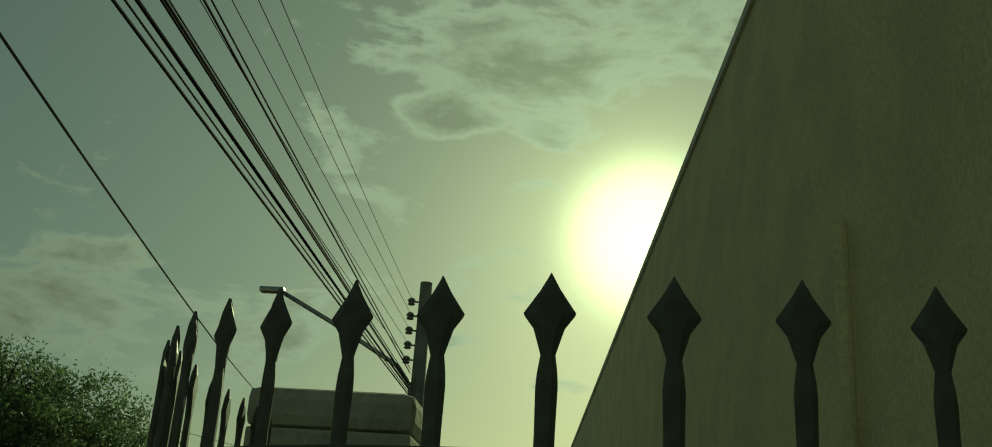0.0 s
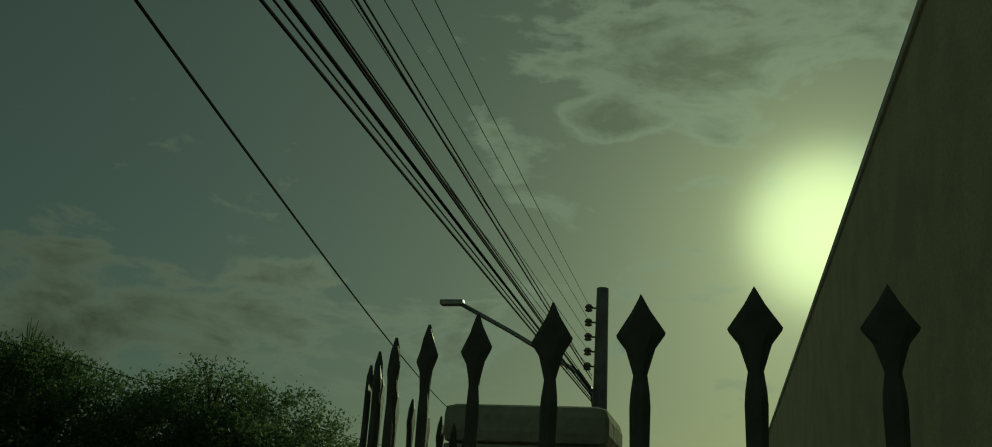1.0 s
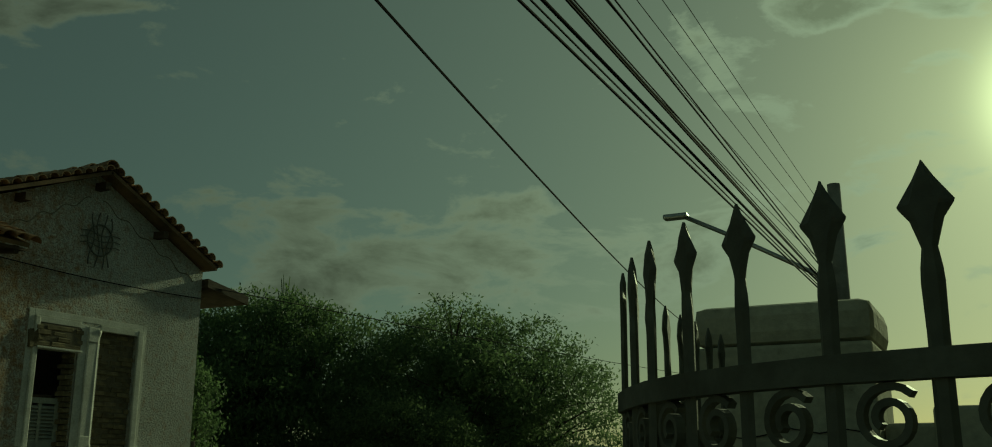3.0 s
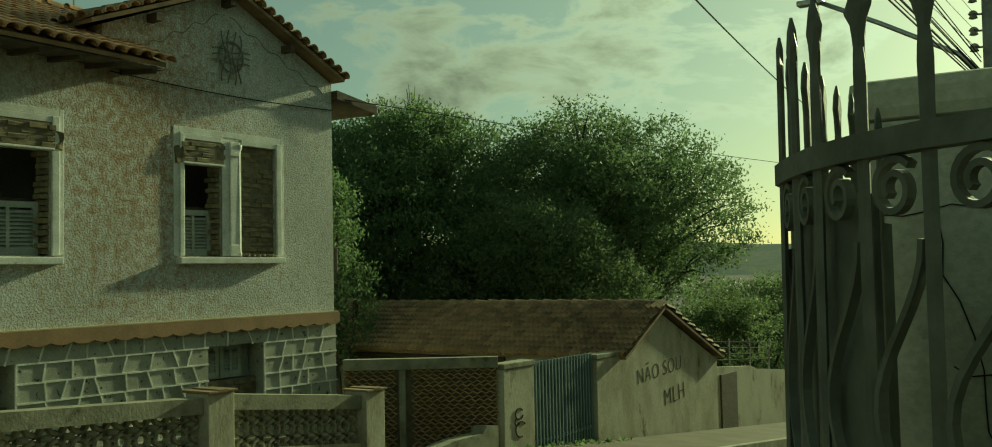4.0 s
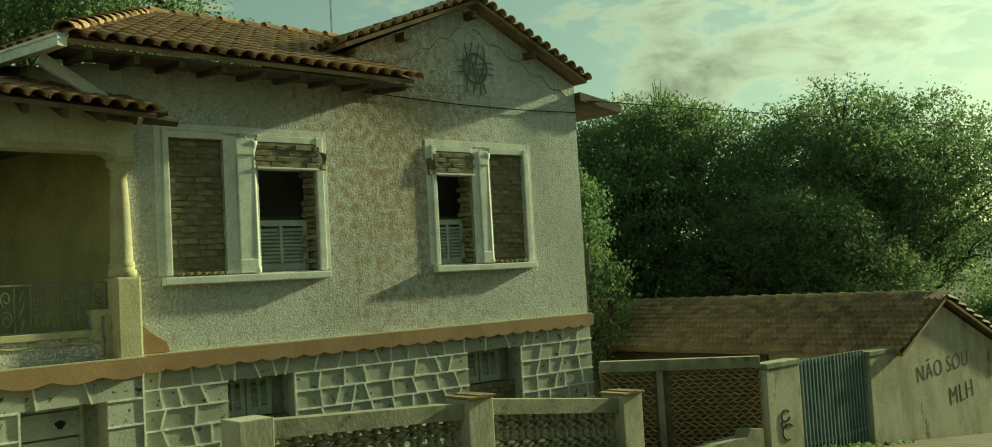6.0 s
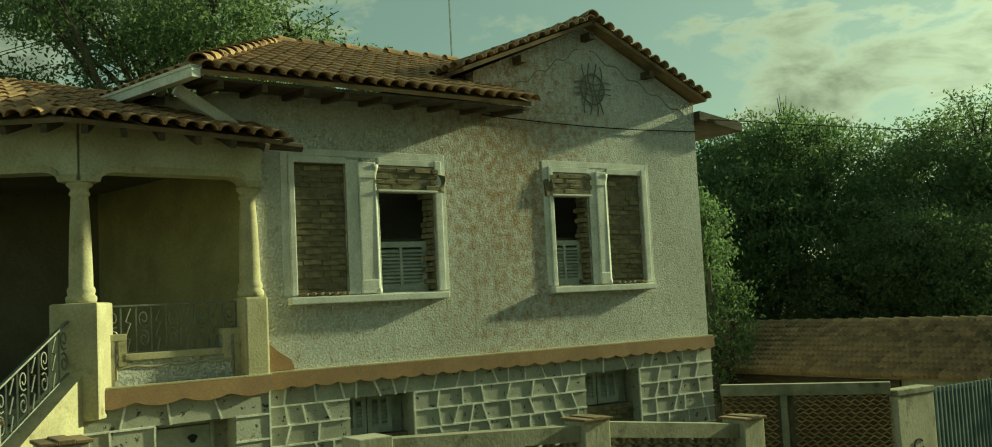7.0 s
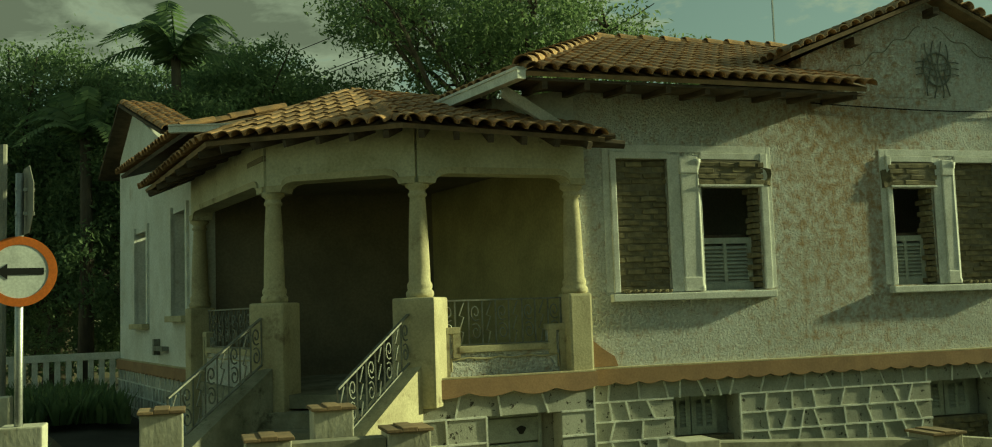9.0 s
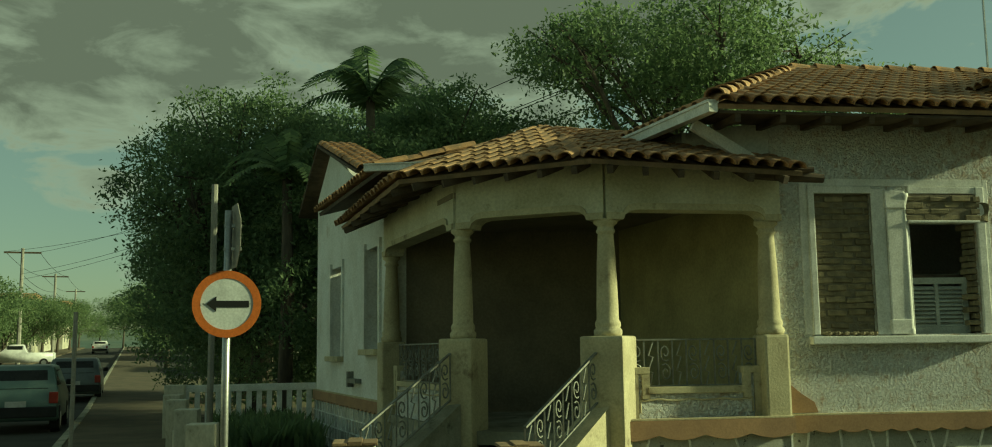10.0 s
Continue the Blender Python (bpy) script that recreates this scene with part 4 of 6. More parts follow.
def twin_window(holes, lay, seed):
    (a0, a1, z0, z1), (b0, b1, _, _) = holes
    win = new("window")
    win.parent = house
    win["label"] = "twin window, one opening bricked up, the other broken open"
    bm = bmesh.new()
    box(bm, facade, a0 - 0.12, b1 + 0.10, -0.03, 0.10, SILL - 0.05, SILL + 0.035, 0.012)
    part("sill", bm, TRIM_WHITE, win, "projecting white plaster sill")
    jamb(win, a0 - 0.075, a0, z0, z1 + 0.08, 0.03, 0.012)
    jamb(win, b1, b1 + 0.10, z0, z1 + 0.08, 0.03, 0.012)
    jamb(win, a0 - 0.16, a0 - 0.076, z0 + 0.01, z1 + 0.16, 0.005)
    jamb(win, b1 + 0.101, b1 + 0.16, z0 + 0.01, z1 + 0.16, 0.005)
    jamb(win, a0 - 0.074, b1 + 0.099, z1 + 0.082, z1 + 0.16, 0.005)
    jamb(win, a0, a1, z1, z1 + 0.078, 0.022)
    jamb(win, b0, b1, z1, z1 + 0.078, 0.022)
    jamb(win, a1, a1 + (b0 - a1) * 0.36, z0, z1 + 0.05, 0.012)
    jamb(win, a1 + (b0 - a1) * 0.37, b0 - 0.065, z0, z1 + 0.03, 0.034, 0.01)
    jamb(win, b0 - 0.06, b0, z0, z1, 0.008)
    for lo, hi in ((z0, z0 + 0.16), (z1 - 0.17, z1 + 0.03)):
        jamb(win, a1 + (b0 - a1) * 0.33, b0 - 0.055, lo, hi, 0.05, 0.012, "pilaster base or cap in white plaster")
    bm = bmesh.new()
    for k in range(24):
        t = seed + k * 1.7
        c = (0.03 + 0.02 * math.sin(t), (p_mid(lay, a0, a1, b0, b1) + (k / 23 - 0.5) * 0.58), z0 + 0.012)
        bmesh.ops.create_icosphere(bm, subdivisions=1, radius=0.018 + 0.01 * abs(math.sin(t * 2.3)), matrix=Matrix.Translation(c) @ Matrix.Rotation(t, 4, "X"))
    tagged(part("debris", bm, BRICK, win, "crumbs of brick on the sill"), kind="stuff")
    bm = bmesh.new()
    lathe(bm, (0.0, b0 - 0.06), [(0.05, z0), (0.055, z0 + 0.04), (0.042, z0 + 0.08), (0.036, z1 - 0.14), (0.045, z1 - 0.10), (0.06, z1 - 0.04), (0.065, z1)], 14)
    part("colonnette", bm, TRIM_WHITE, win, "slender broken plaster colonnette", True)
    (p0, p1), (q0, q1) = ((a0, a1), (b0, b1)) if lay == "solid first" else ((b0, b1), (a0, a1))
    brickwork(win, p0, p1, z0, z1, -0.09, seed)
    brickwork(win, q0 - 0.05, q1 + 0.05, z1 - 0.295, z1 - 0.01, -0.01, seed + 3, 0.03)
    rubble(win, *((q1 + 0.0, q1 + 0.13) if lay == "solid first" else (q0 - 0.14, q0 - 0.01)), z1 - 0.31, z1 - 0.10, seed)
    bm = bmesh.new()
    box(bm, facade, q0 - 0.03, q1 + 0.02, -0.10, 0.055, z1 - 0.325, z1 - 0.297, 0.008)
    part("lintel_edge", bm, TRIM_WHITE, win, "cracked white plaster edge under the bare bricks")
    shutter(win, q0 + 0.01, q1 - 0.07, z0, z0 + 0.62, -0.20, 0.08)
    bm = bmesh.new()
    box(bm, facade, q0, q1, -0.26, -0.22, z0 + 0.62, z0 + 0.66)
    part("crossbar", bm, WOOD_DARK, win)
    rng = random.Random(seed + 9)
    for k in range(int((z1 - z0 - 0.3) / 0.07)):
        ob = new("brick", rng.choice(BRICK_ME))
        ob.parent = win
        w = rng.uniform(0.06, 0.15)
        ob.location = (-0.12, q1 - w / 2 + 0.01, z0 + 0.05 + 0.07 * k)
        ob.scale = (1.6, w / 0.215, 1)


twin_window((WIN_A1, WIN_A2), "solid first", 11)
twin_window((WIN_B1, WIN_B2), "open first", 23)

# basement openings: shutter above, bricks below, deep reveal
for y0, y1, z0, z1 in BAS:
    win = new("basement_window")
    win.parent = house
    win["label"] = "basement opening with old louvred shutters above brick infill"
    bm = bmesh.new()
    box(bm, facade, y0, y1, -0.36, -0.31, z0, z1)
    part("backing", bm, SHUTTER, win)
    shutter(win, y0 + 0.01, y0 + (y1 - y0) * 0.38, z1 - 0.48, z1 - 0.02, -0.24)
    shutter(win, y0 + (y1 - y0) * 0.40, y0 + (y1 - y0) * 0.78, z1 - 0.48, z1 - 0.02, -0.24)
    brickwork(win, y0, y1, z0, z1 - 0.5, -0.2, int(y0 * 10))

bm = bmesh.new()
prism(bm, facade, [(5.66, BAND_HI + 0.03), (6.02, BAND_HI + 0.03), (5.98, 1.93), (5.84, 2.02), (5.66, 2.17)], 0.0, 0.022)
part("bare_patch", bm, BROWN, house, "bare brown patch where the stucco fell off")
# medallion and cable on the gable, old cracks
bm = bmesh.new()
MY, MZ = 10.61, 5.36
ring = [facade(MY + 0.21 * math.cos(t * math.tau / 28), 0.02, MZ + 0.21 * math.sin(t * math.tau / 28)) for t in range(29)]
tube(bm, ring, 0.012, 6)
for k in (-0.11, -0.035, 0.035, 0.11):
    tube(bm, [facade(MY + k * 1.3 + 0.035 * math.sin(s * 7 + k * 20), 0.025, MZ - 0.38 + 0.76 * s * (1 - abs(k)) + abs(k) * 0.3) for s in [i / 14 for i in range(15)]], 0.009, 5)
for k in (-0.08, 0.0, 0.08):
    tube(bm, [facade(MY - 0.33 + 0.66 * s, 0.025, MZ + k + 0.02 * math.sin(s * 9)) for s in [i / 10 for i in range(11)]], 0.008, 5)
part("medallion", bm, FENCE_IRON, house, "round plaster medallion with wavy crossed bars")
bm = bmesh.new()
tube(bm, [facade(8.7 + 3.9 * s, 0.03, 4.87 - 0.05 * math.sin(s * 3.1)) for s in [i / 16 for i in range(17)]], 0.008, 5)
part("cable", bm, CABLE, house, "thin sagging cable stapled along the wall")
for sgn, y0, y1 in ((1, 8.9, 10.4), (-1, 12.4, 10.6)):
    bm = bmesh.new()
    tube(bm, [facade(y0 + (y1 - y0) * s, 0.005, 5.1 + 0.80 * s + 0.035 * math.sin(s * 28)) for s in [i / 40 for i in range(41)]], 0.007, 4)
    part("wavy_moulding", bm, CONCRETE, house)

# flank windows and a small bracket
for u0, u1, z0, z1 in (S_W1, S_W2):
    win = new("window")
    win.parent = house
    win["label"] = "narrow flank window with dark opening and sill"
    bm = bmesh.new()
    box(bm, flank, u0 - 0.08, u1 + 0.08, -0.02, 0.12, z0 - 0.09, z0, 0.01)
    part("sill", bm, CREAM, win)
    # dark board deep in the opening stands in for the unlit room
    bm = bmesh.new()
    box(bm, flank, u0 - 0.05, u1 + 0.05, -0.62, -0.55, z0 - 0.05, z1 + 0.05)
    part("backing", bm, WOOD_DARK, win)
    for a, b in ((u0 - 0.1, u0), (u1, u1 + 0.1)):
        bm = bmesh.new()
        box(bm, flank, a, b, -0.02, 0.04, z0, z1 + 0.1)
        part("frame", bm, TRIM_WHITE, win)
bm = bmesh.new()
box(bm, flank, 5.2, 5.9, 0.0, 0.10, 2.02, 2.09)
box(bm, flank, 5.8, 5.9, 0.0, 0.10, 1.95, 2.2)
part("bracket", bm, IRON, house, "small dark metal bracket on the flank wall")
bm = bmesh.new()
tube(bm, [(-4.5, 11.2, 5.6), (-4.5, 11.2, 9.0)], 0.02, 6)
for z, w in ((8.5, 0.3), (8.7, 0.3), (8.9, 0.5)):
    tube(bm, [(-4.5, 11.2 - w / 2, z), (-4.5, 11.2 + w / 2, z)], 0.01, 5)
part("antenna", bm, GALV, house, "thin television antenna mast")

# ---------------------------------------------------------------- garden balustrade
PIL = [(11.12, 0.92), (8.62, 1.17), (5.92, 1.30), (3.20, 1.56), (2.05, 1.56)]
BX = 1.9


def pillar(name, x, y, z1, w=0.36, label="", cap=True):
    p = thing(name, label or "grey plaster garden pillar with a clay tile cap", "pillar", "garden pillars", at=(x, y, 0))
    f = Frame((0, 0), (0, 1), (1, 0))
    g = ground_z(x, y) - 0.3
    bm = bmesh.new()
    box(bm, f, -w / 2, w / 2, -w / 2, w / 2, g, z1 - 0.06, 0.012)
    part("shaft", bm, WALL_OLD, p)
    if cap:
        for k in (-1, 0, 1):
            bm = bmesh.new()
            box(bm, f, k * w * 0.37 - w * 0.185, k * w * 0.37 + w * 0.185, -w * 0.6, w * 0.6, z1 - 0.058, z1 - 0.03 + 0.012 * (k == 0), 0.006)
            part("cap_tile", bm, TILE_OLD, p, "chipped clay cap tile")
    return p


for y, z in PIL:
    pillar("garden_pillar", BX, y, z, label="broken grey plaster garden pillar without its cap" if y == 5.92 else "", cap=y != 5.92)
pillar("gate_pillar", 1.55, 2.62, 1.74, 0.34)
pillar("gate_pillar", 1.5, 1.22, 1.79, 0.34)


def lattice_mesh():
    """A pierced concrete block: four curved arms round a centre."""
    bm = bmesh.new()
    for cx, cy in ((-1, -1), (1, -1), (1, 1), (-1, 1)):
        pts = [(0, cx * 0.15 - cx * 0.105 * math.cos(t), cy * 0.15 - cy * 0.105 * math.sin(t)) for t in (0, 0.4, 0.8, 1.17, 1.57)]
        tube(bm, pts, 0.044, 6)
    tube(bm, [(0, -0.07, 0), (0, 0.07, 0)], 0.05, 6)
    tube(bm, [(0, 0, -0.13), (0, 0, -0.09)], 0.035, 6)
    me = bpy.data.meshes.new("lattice_block")
    bm.to_mesh(me)
    bm.free()
    me.materials.append(CONCRETE)
    return me


LATTICE = lattice_mesh()


def balustrade(y0, z0, y1, z1, x):
    """A run between two pillars: coping, pierced blocks, base wall, all on the slope."""
    b = thing("garden_balustrade", "mossy pierced concrete balustrade on a low wall", "balustrade", "garden balustrades", at=(x, (y0 + y1) / 2, 0))
    top = lambda y: z0 + (z1 - z0) * (y - y0) / (y1 - y0) - 0.10
    f = Frame((0, -(y0 + y1) / 2), (0, 1), (1, 0))
    bm = bmesh.new()
    prism(bm, f, [(y0, top(y0) - 0.17), (y1, top(y1) - 0.17), (y1, top(y1)), (y0, top(y0))], -0.11, 0.11)
    part("coping", bm, CONCRETE, b, "mossy concrete coping")
    bm = bmesh.new()
    prism(bm, f, [(y0, -1.2), (y1, -1.2), (y1, top(y1) - 0.60), (y0, top(y0) - 0.60)], -0.09, 0.09)
    part("base_wall", bm, WALL_OLD, b)
    n = max(1, round(abs(y1 - y0) / 0.23))
    for r in range(2):
        for i in range(n):
            y = y0 + (y1 - y0) * (i + 0.5) / n
            ob = new("lattice_block", LATTICE)
            ob.parent = b
            ob.location = (0, y - (y0 + y1) / 2, top(y) - 0.17 - 0.108 - 0.215 * r)
            ob.scale = (1, abs(y1 - y0) / n / 0.3, 0.215 / 0.3)


for (ya, za), (yb, zb) in zip((PIL[0], PIL[1], PIL[3]), (PIL[1], PIL[2], PIL[4])):
    balustrade(yb + 0.19, zb, ya - 0.19, za, BX)
wf = Frame((BX, 0), (0, 1), (1, 0))
bm = bmesh.new()
prism(bm, wf, [(11.3, -1.3), (14.0, -1.3), (14.0, 0.02), (13.7, 0.06), (13.6, -0.04), (12.9, -0.04), (12.4, -0.10), (11.5, -0.02)], -0.12, 0.12)
tagged(finish("broken_wall", bm, CONCRETE), "low broken mossy concrete garden wall", "wall")
# side street: low wall and white slatted fence
low = Frame((BX, 1.85), SIDE, SIDE_N)
b_end = flank(FLANK_END + 0.1, 0.0, 0)
bm = bmesh.new()
for i in range(11):
    u = i * 1.0
    g = ground_z(*low(u, 0, 0).xy)
    box(bm, low, u, u + 1.0, 1.55, 1.70, g - 0.2, g + 0.42 + (0.1 if i % 3 == 1 else 0))
tagged(finish("garden_wall", bm, WALL_OLD), "low broken plaster wall along the side pavement", "wall")
for i in (0, 3, 6, 9, 11):
    q = low(i, 1.62, 0)
    pillar("garden_pillar", q.x, q.y, ground_z(q.x, q.y) + 0.95, 0.30, "weathered plaster pillar of the broken side wall", False)
wfence = thing("white_fence", "white painted concrete slat fence beside the house", "fence")
fa_ = Frame(b_end, SIDE_N, -SIDE)
bm = bmesh.new()
box(bm, fa_, 0.0, 2.5, -0.07, 0.07, 1.80, 1.93)
part("top_rail", bm, TRIM_WHITE, wfence)
bm = bmesh.new()
box(bm, fa_, 0.0, 2.5, -0.09, 0.09, 0.6, 1.2)
part("base", bm, TRIM_WHITE, wfence)
for i in range(13):
    bm = bmesh.new()
    box(bm, fa_, 0.08 + 0.19 * i, 0.17 + 0.19 * i, -0.045, 0.045, 1.18, 1.82)
    part("slat", bm, TRIM_WHITE, wfence)
q = fa_(2.6, 0, 0)
pillar("garden_pillar", q.x, q.y, 2.0, 0.36, "pale plaster corner pillar of the white fence", False)

# ---------------------------------------------------------------- yard screen, gate and shed down the street
S0, S1 = Vector((-0.05, 12.85, 0)), Vector((1.9, 14.2, 0))
screen = thing("brick_screen", "brown pierced clay block screen wall with concrete frame", "screen wall")
sd = (S1 - S0).normalized()
sf = Frame(S0, sd, (sd.y, -sd.x))
L = (S1 - S0).length
for u0, u1, z0, z1 in ((0, L, 0.88, 1.05), (L * 0.36, L * 0.36 + 0.1, -0.7, 0.88)):
    bm = bmesh.new()
    box(bm, sf, u0, u1, -0.08, 0.09, z0, z1, 0.01)
    part("frame_bar", bm, CONCRETE, screen)
bm = bmesh.new()
box(bm, sf, 0, L, -0.10, -0.02, -1.0, 0.88)
part("backing", bm, BRICK_MORTAR, screen)
bm = bmesh.new()
for zz in (-1, 1):
    for a, b in (((-0.065, 0.05 * zz), (0.0, 0.012 * zz)), ((0.0, 0.012 * zz), (0.065, 0.05 * zz))):
        bar(bm, (a[0], 0, a[1]), (b[0], 0, b[1]), 0.07, 0.014, up=(0, 0, 1))
bmesh.ops.recalc_face_normals(bm, faces=bm.faces)
BLOCK = bpy.data.meshes.new("clay_block")
bm.to_mesh(BLOCK)
bm.free()
BLOCK.materials.append(COBOGO)
ang = math.atan2(sd.y, sd.x)
for j in range(13):
    for i in range(int(L / 0.13)):
        if abs(i * 0.13 + 0.065 - L * 0.36 - 0.05) < 0.09:
            continue
        ob = new("clay_block", BLOCK)
        ob.parent = screen
        ob.location = sf(0.065 + 0.13 * i + (0.03 if j % 2 else 0), 0.02, 0.82 - 0.115 * j)
        ob.rotation_euler = (0, 0, ang)

for y0, y1, zt in ((14.2, 15.08, 0.93), (17.2, 18.22, 0.84)):
    pr = thing("gate_pier", "peeling pale plaster gate pier", "pier", "yard gate piers")
    bm = bmesh.new()
    box(bm, street, y0, y1, 1.75, 2.0, -1.4, zt - 0.09, 0.012)
    part("shaft", bm, WALL_OLD, pr)
    bm = bmesh.new()
    box(bm, street, y0 - 0.015, y1 + 0.015, 1.735, 2.015, zt - 0.088, zt, 0.015)
    part("cap", bm, CONCRETE, pr, "mossy concrete cap")
    pr_first = pr if y0 == 14.2 else pr_first
bm = bmesh.new()
for cy, cz, r, turn in ((14.62, 0.12, 0.11, 0.85), (14.66, -0.12, 0.15, 0.7), (14.56, 0.0, 0.07, 0.9)):
    ribbon_pts = [(2.004, cy + r * math.cos(t * turn * math.tau / 12 + 0.6), cz + r * 0.8 * math.sin(t * turn * math.tau / 12 + 0.6)) for t in range(13)]
    tube(bm, ribbon_pts, 0.011, 5)
scribble = finish("graffiti", bm, SIGN_BLACK)
scribble.parent = pr_first
scribble["label"] = "small black painted scribble on the pier"
gate = thing("yard_gate", "blue grey ribbed metal double gate, one leaf ajar", "gate")
for y0, y1, swing in ((15.1, 16.15, 0.0), (16.17, 17.18, 0.0)):
    leaf = new("leaf")
    leaf.parent = gate
    bm = bmesh.new()
    box(bm, street, y0, y1, 1.86, 1.88, ground_z(2, y0) + 0.02, 0.86)
    part("sheet", bm, GATE_BLUE, leaf)
    for zz in (-0.45, 0.80):
        bm = bmesh.new()
        box(bm, street, y0, y1, 1.88, 1.92, zz, zz + 0.06)
        part("rail", bm, GATE_BLUE, leaf)
    n = 10
    for i in range(n):
        bm = bmesh.new()
        y = y0 + (y1 - y0) * (i + 0.5) / n
        box(bm, street, y - 0.018, y + 0.018, 1.885, 1.935, ground_z(2, y) + 0.03, 0.88, 0.005)
        part("rib", bm, GATE_BLUE, leaf)

shed = thing("shed", "low pale plaster shed with dark clay tile roof and graffiti", "shed")
bm = bmesh.new()
prism(bm, street, [(18.2, -2.2), (22.85, -2.2), (22.85, 0.30), (19.94, 1.46), (18.3, 0.70), (18.2, 0.68)], 1.75, 2.0)
part("gable_wall", bm, WALL_OLD, shed, "pale peeling plaster gable with black graffiti")
bm = bmesh.new()
box(bm, street, 18.5, 18.7, -9.0, 1.74, -1.8, 0.72)
part("front_wall", bm, WALL_OLD, shed)
# dark strip before the front wall imitates the shadow below the eave
bm = bmesh.new()
box(bm, street, 18.44, 18.48, -9.0, -0.8, 0.40, 0.62)
part("eave_shadow_board", bm, WOOD_DARK, shed)
sroof = new("roof")
sroof.parent = shed
sroof["label"] = "dark weathered flat clay tile roof"
ra, rb = Vector((2.12, 19.94, 1.60)), Vector((-9.0, 19.94, 1.60))
tiled_plane(sroof, FLAT_ME, [(2.12, 18.12, 0.72), (-9.0, 18.12, 0.72), rb, ra], TILE_OLD, 0.23, 0.2, base_mat=TILE_OLD)
tiled_plane(sroof, FLAT_ME, [(2.12, 23.0, 0.36), (-9.0, 23.0, 0.36), rb, ra], TILE_OLD, 0.23, 0.36, limit=60)
ridge_tiles(sroof, TILE_OLD_ME, rb, ra)


def writing(text, y, z, size, parent, tilt=0.0):
    cu = bpy.data.curves.new("graffiti", "FONT")
    cu.body, cu.size, cu.extrude, cu.offset = text, size, 0.002, -0.012
    cu.space_character = 1.12
    cu.materials.append(SIGN_BLACK)
    ob = new("graffiti", cu)
    ob.matrix_local = Matrix(((0, 0, 1, 2.004), (1, 0, 0, y), (0, 1, 0, z), (0, 0, 0, 1))) @ Matrix.Rotation(tilt, 4, "Z")
    ob.parent = parent
    ob["label"] = "black spray graffiti lettering"


writing("NÃO SOU", 18.8, 0.14, 0.43, shed, 0.06)
writing("MLH", 20.0, -0.42, 0.5, shed, 0.08)
bm = bmesh.new()
prism(bm, street, [(22.9, -3.0), (60, -6.5), (60, -3.6), (26, -0.2), (25.6, -0.1), (22.9, 0.1)], 1.6, 1.8)
tagged(finish("street_wall", bm, WALL_OLD), "long low pale street wall beyond the shed", "wall")
bm = bmesh.new()
box(bm, street, 23.5, 24.5, 1.795, 1.84, -1.9, -0.12, 0.01)
tagged(finish("street_door", bm, WOOD_DARK), "dark closed door in the street wall", "door")
for i in range(4):
    bm = bmesh.new()
    tube(bm, [(1.7, 23 + 1.4 * k, 0.25 + 0.14 * i - 0.1 * k) for k in range(4)], 0.012, 5)
    tagged(finish("fence_wire", bm, CABLE), "thin electric fence wire above the street wall", "wire", "electric fence wires")
for k in range(4):
    bm = bmesh.new()
    bar(bm, (1.7, 23 + 1.4 * k, -0.1 - 0.1 * k), (1.7, 23 + 1.4 * k, 0.75 - 0.1 * k), 0.03)
    tagged(finish("fence_post", bm, GALV), "thin metal post of the electric fence", "post", "electric fence posts")

# ---------------------------------------------------------------- spear fence
TIP_Z, RAIL_Z = 2.72, 2.497
fence_pts = [(11.53, 2.395), (11.374, 2.40), (11.218, 2.404), (11.06, 2.41), (10.905, 2.418), (10.752, 2.427), (10.611, 2.459), (10.490, 2.497), (10.368, 2.567), (10.272, 2.642), (10.187, 2.738),
             (10.119, 2.850), (10.063, 2.962), (10.045, 3.075), (10.034, 3.20), (10.022, 3.353), (10.015, 3.49), (10.013, 3.62), (10.012, 3.745), (10.012, 3.87)]
fence = thing("spear_fence", "dark iron fence with spear tips and scrolls, curving round the corner", "fence")
FG = ground_z(10, 2.6) + 0.12


def spear_mesh():
    """One flat forged bar with a diamond point and swelling neck, from its tip at the origin downwards."""
    half = [(0.0005, 0.0), (0.009, -0.022), (0.0235, -0.052), (0.0225, -0.056), (0.014, -0.072), (0.0095, -0.092), (0.0085, -0.105), (0.0115, -0.128), (0.0125, -0.145), (0.0115, -0.2), (0.0115, -1.75)]
    bm = bmesh.new()
    th = 0.006
    rows = []
    for w, z in half:
        t = th * (0.35 if z > -0.01 else 1)
        w = w * (1.42 if z > -0.1 else 1.12)
        rows.append([bm.verts.new(p) for p in ((w, 0, z), (w * 0.5, t, z), (-w * 0.5, t, z), (-w, 0, z), (-w * 0.5, -t, z), (w * 0.5, -t, z))])
    for a, b in zip(rows, rows[1:]):
        for k in range(6):
            bm.faces.new((a[k], a[(k + 1) % 6], b[(k + 1) % 6], b[k]))
    bm.faces.new(rows[0])
    bm.faces.new(rows[-1])
    bmesh.ops.recalc_face_normals(bm, faces=bm.faces)
    me = bpy.data.meshes.new("spear_bar")
    bm.to_mesh(me)
    bm.free()
    me.materials.append(FENCE_IRON)
    return me


SPEAR = spear_mesh()
frng = random.Random(5)
for i, (x, y) in enumerate(fence_pts):
    a, b = fence_pts[max(i - 1, 0)], fence_pts[min(i + 1, len(fence_pts) - 1)]
    ob = new("spear_bar", SPEAR)
    ob.parent = fence
    ob.location = (x, y, TIP_Z + frng.uniform(-0.002, 0.002))
    ob.rotation_euler = (frng.uniform(-0.008, 0.008), frng.uniform(-0.008, 0.008), math.atan2(b[1] - a[1], b[0] - a[0]))


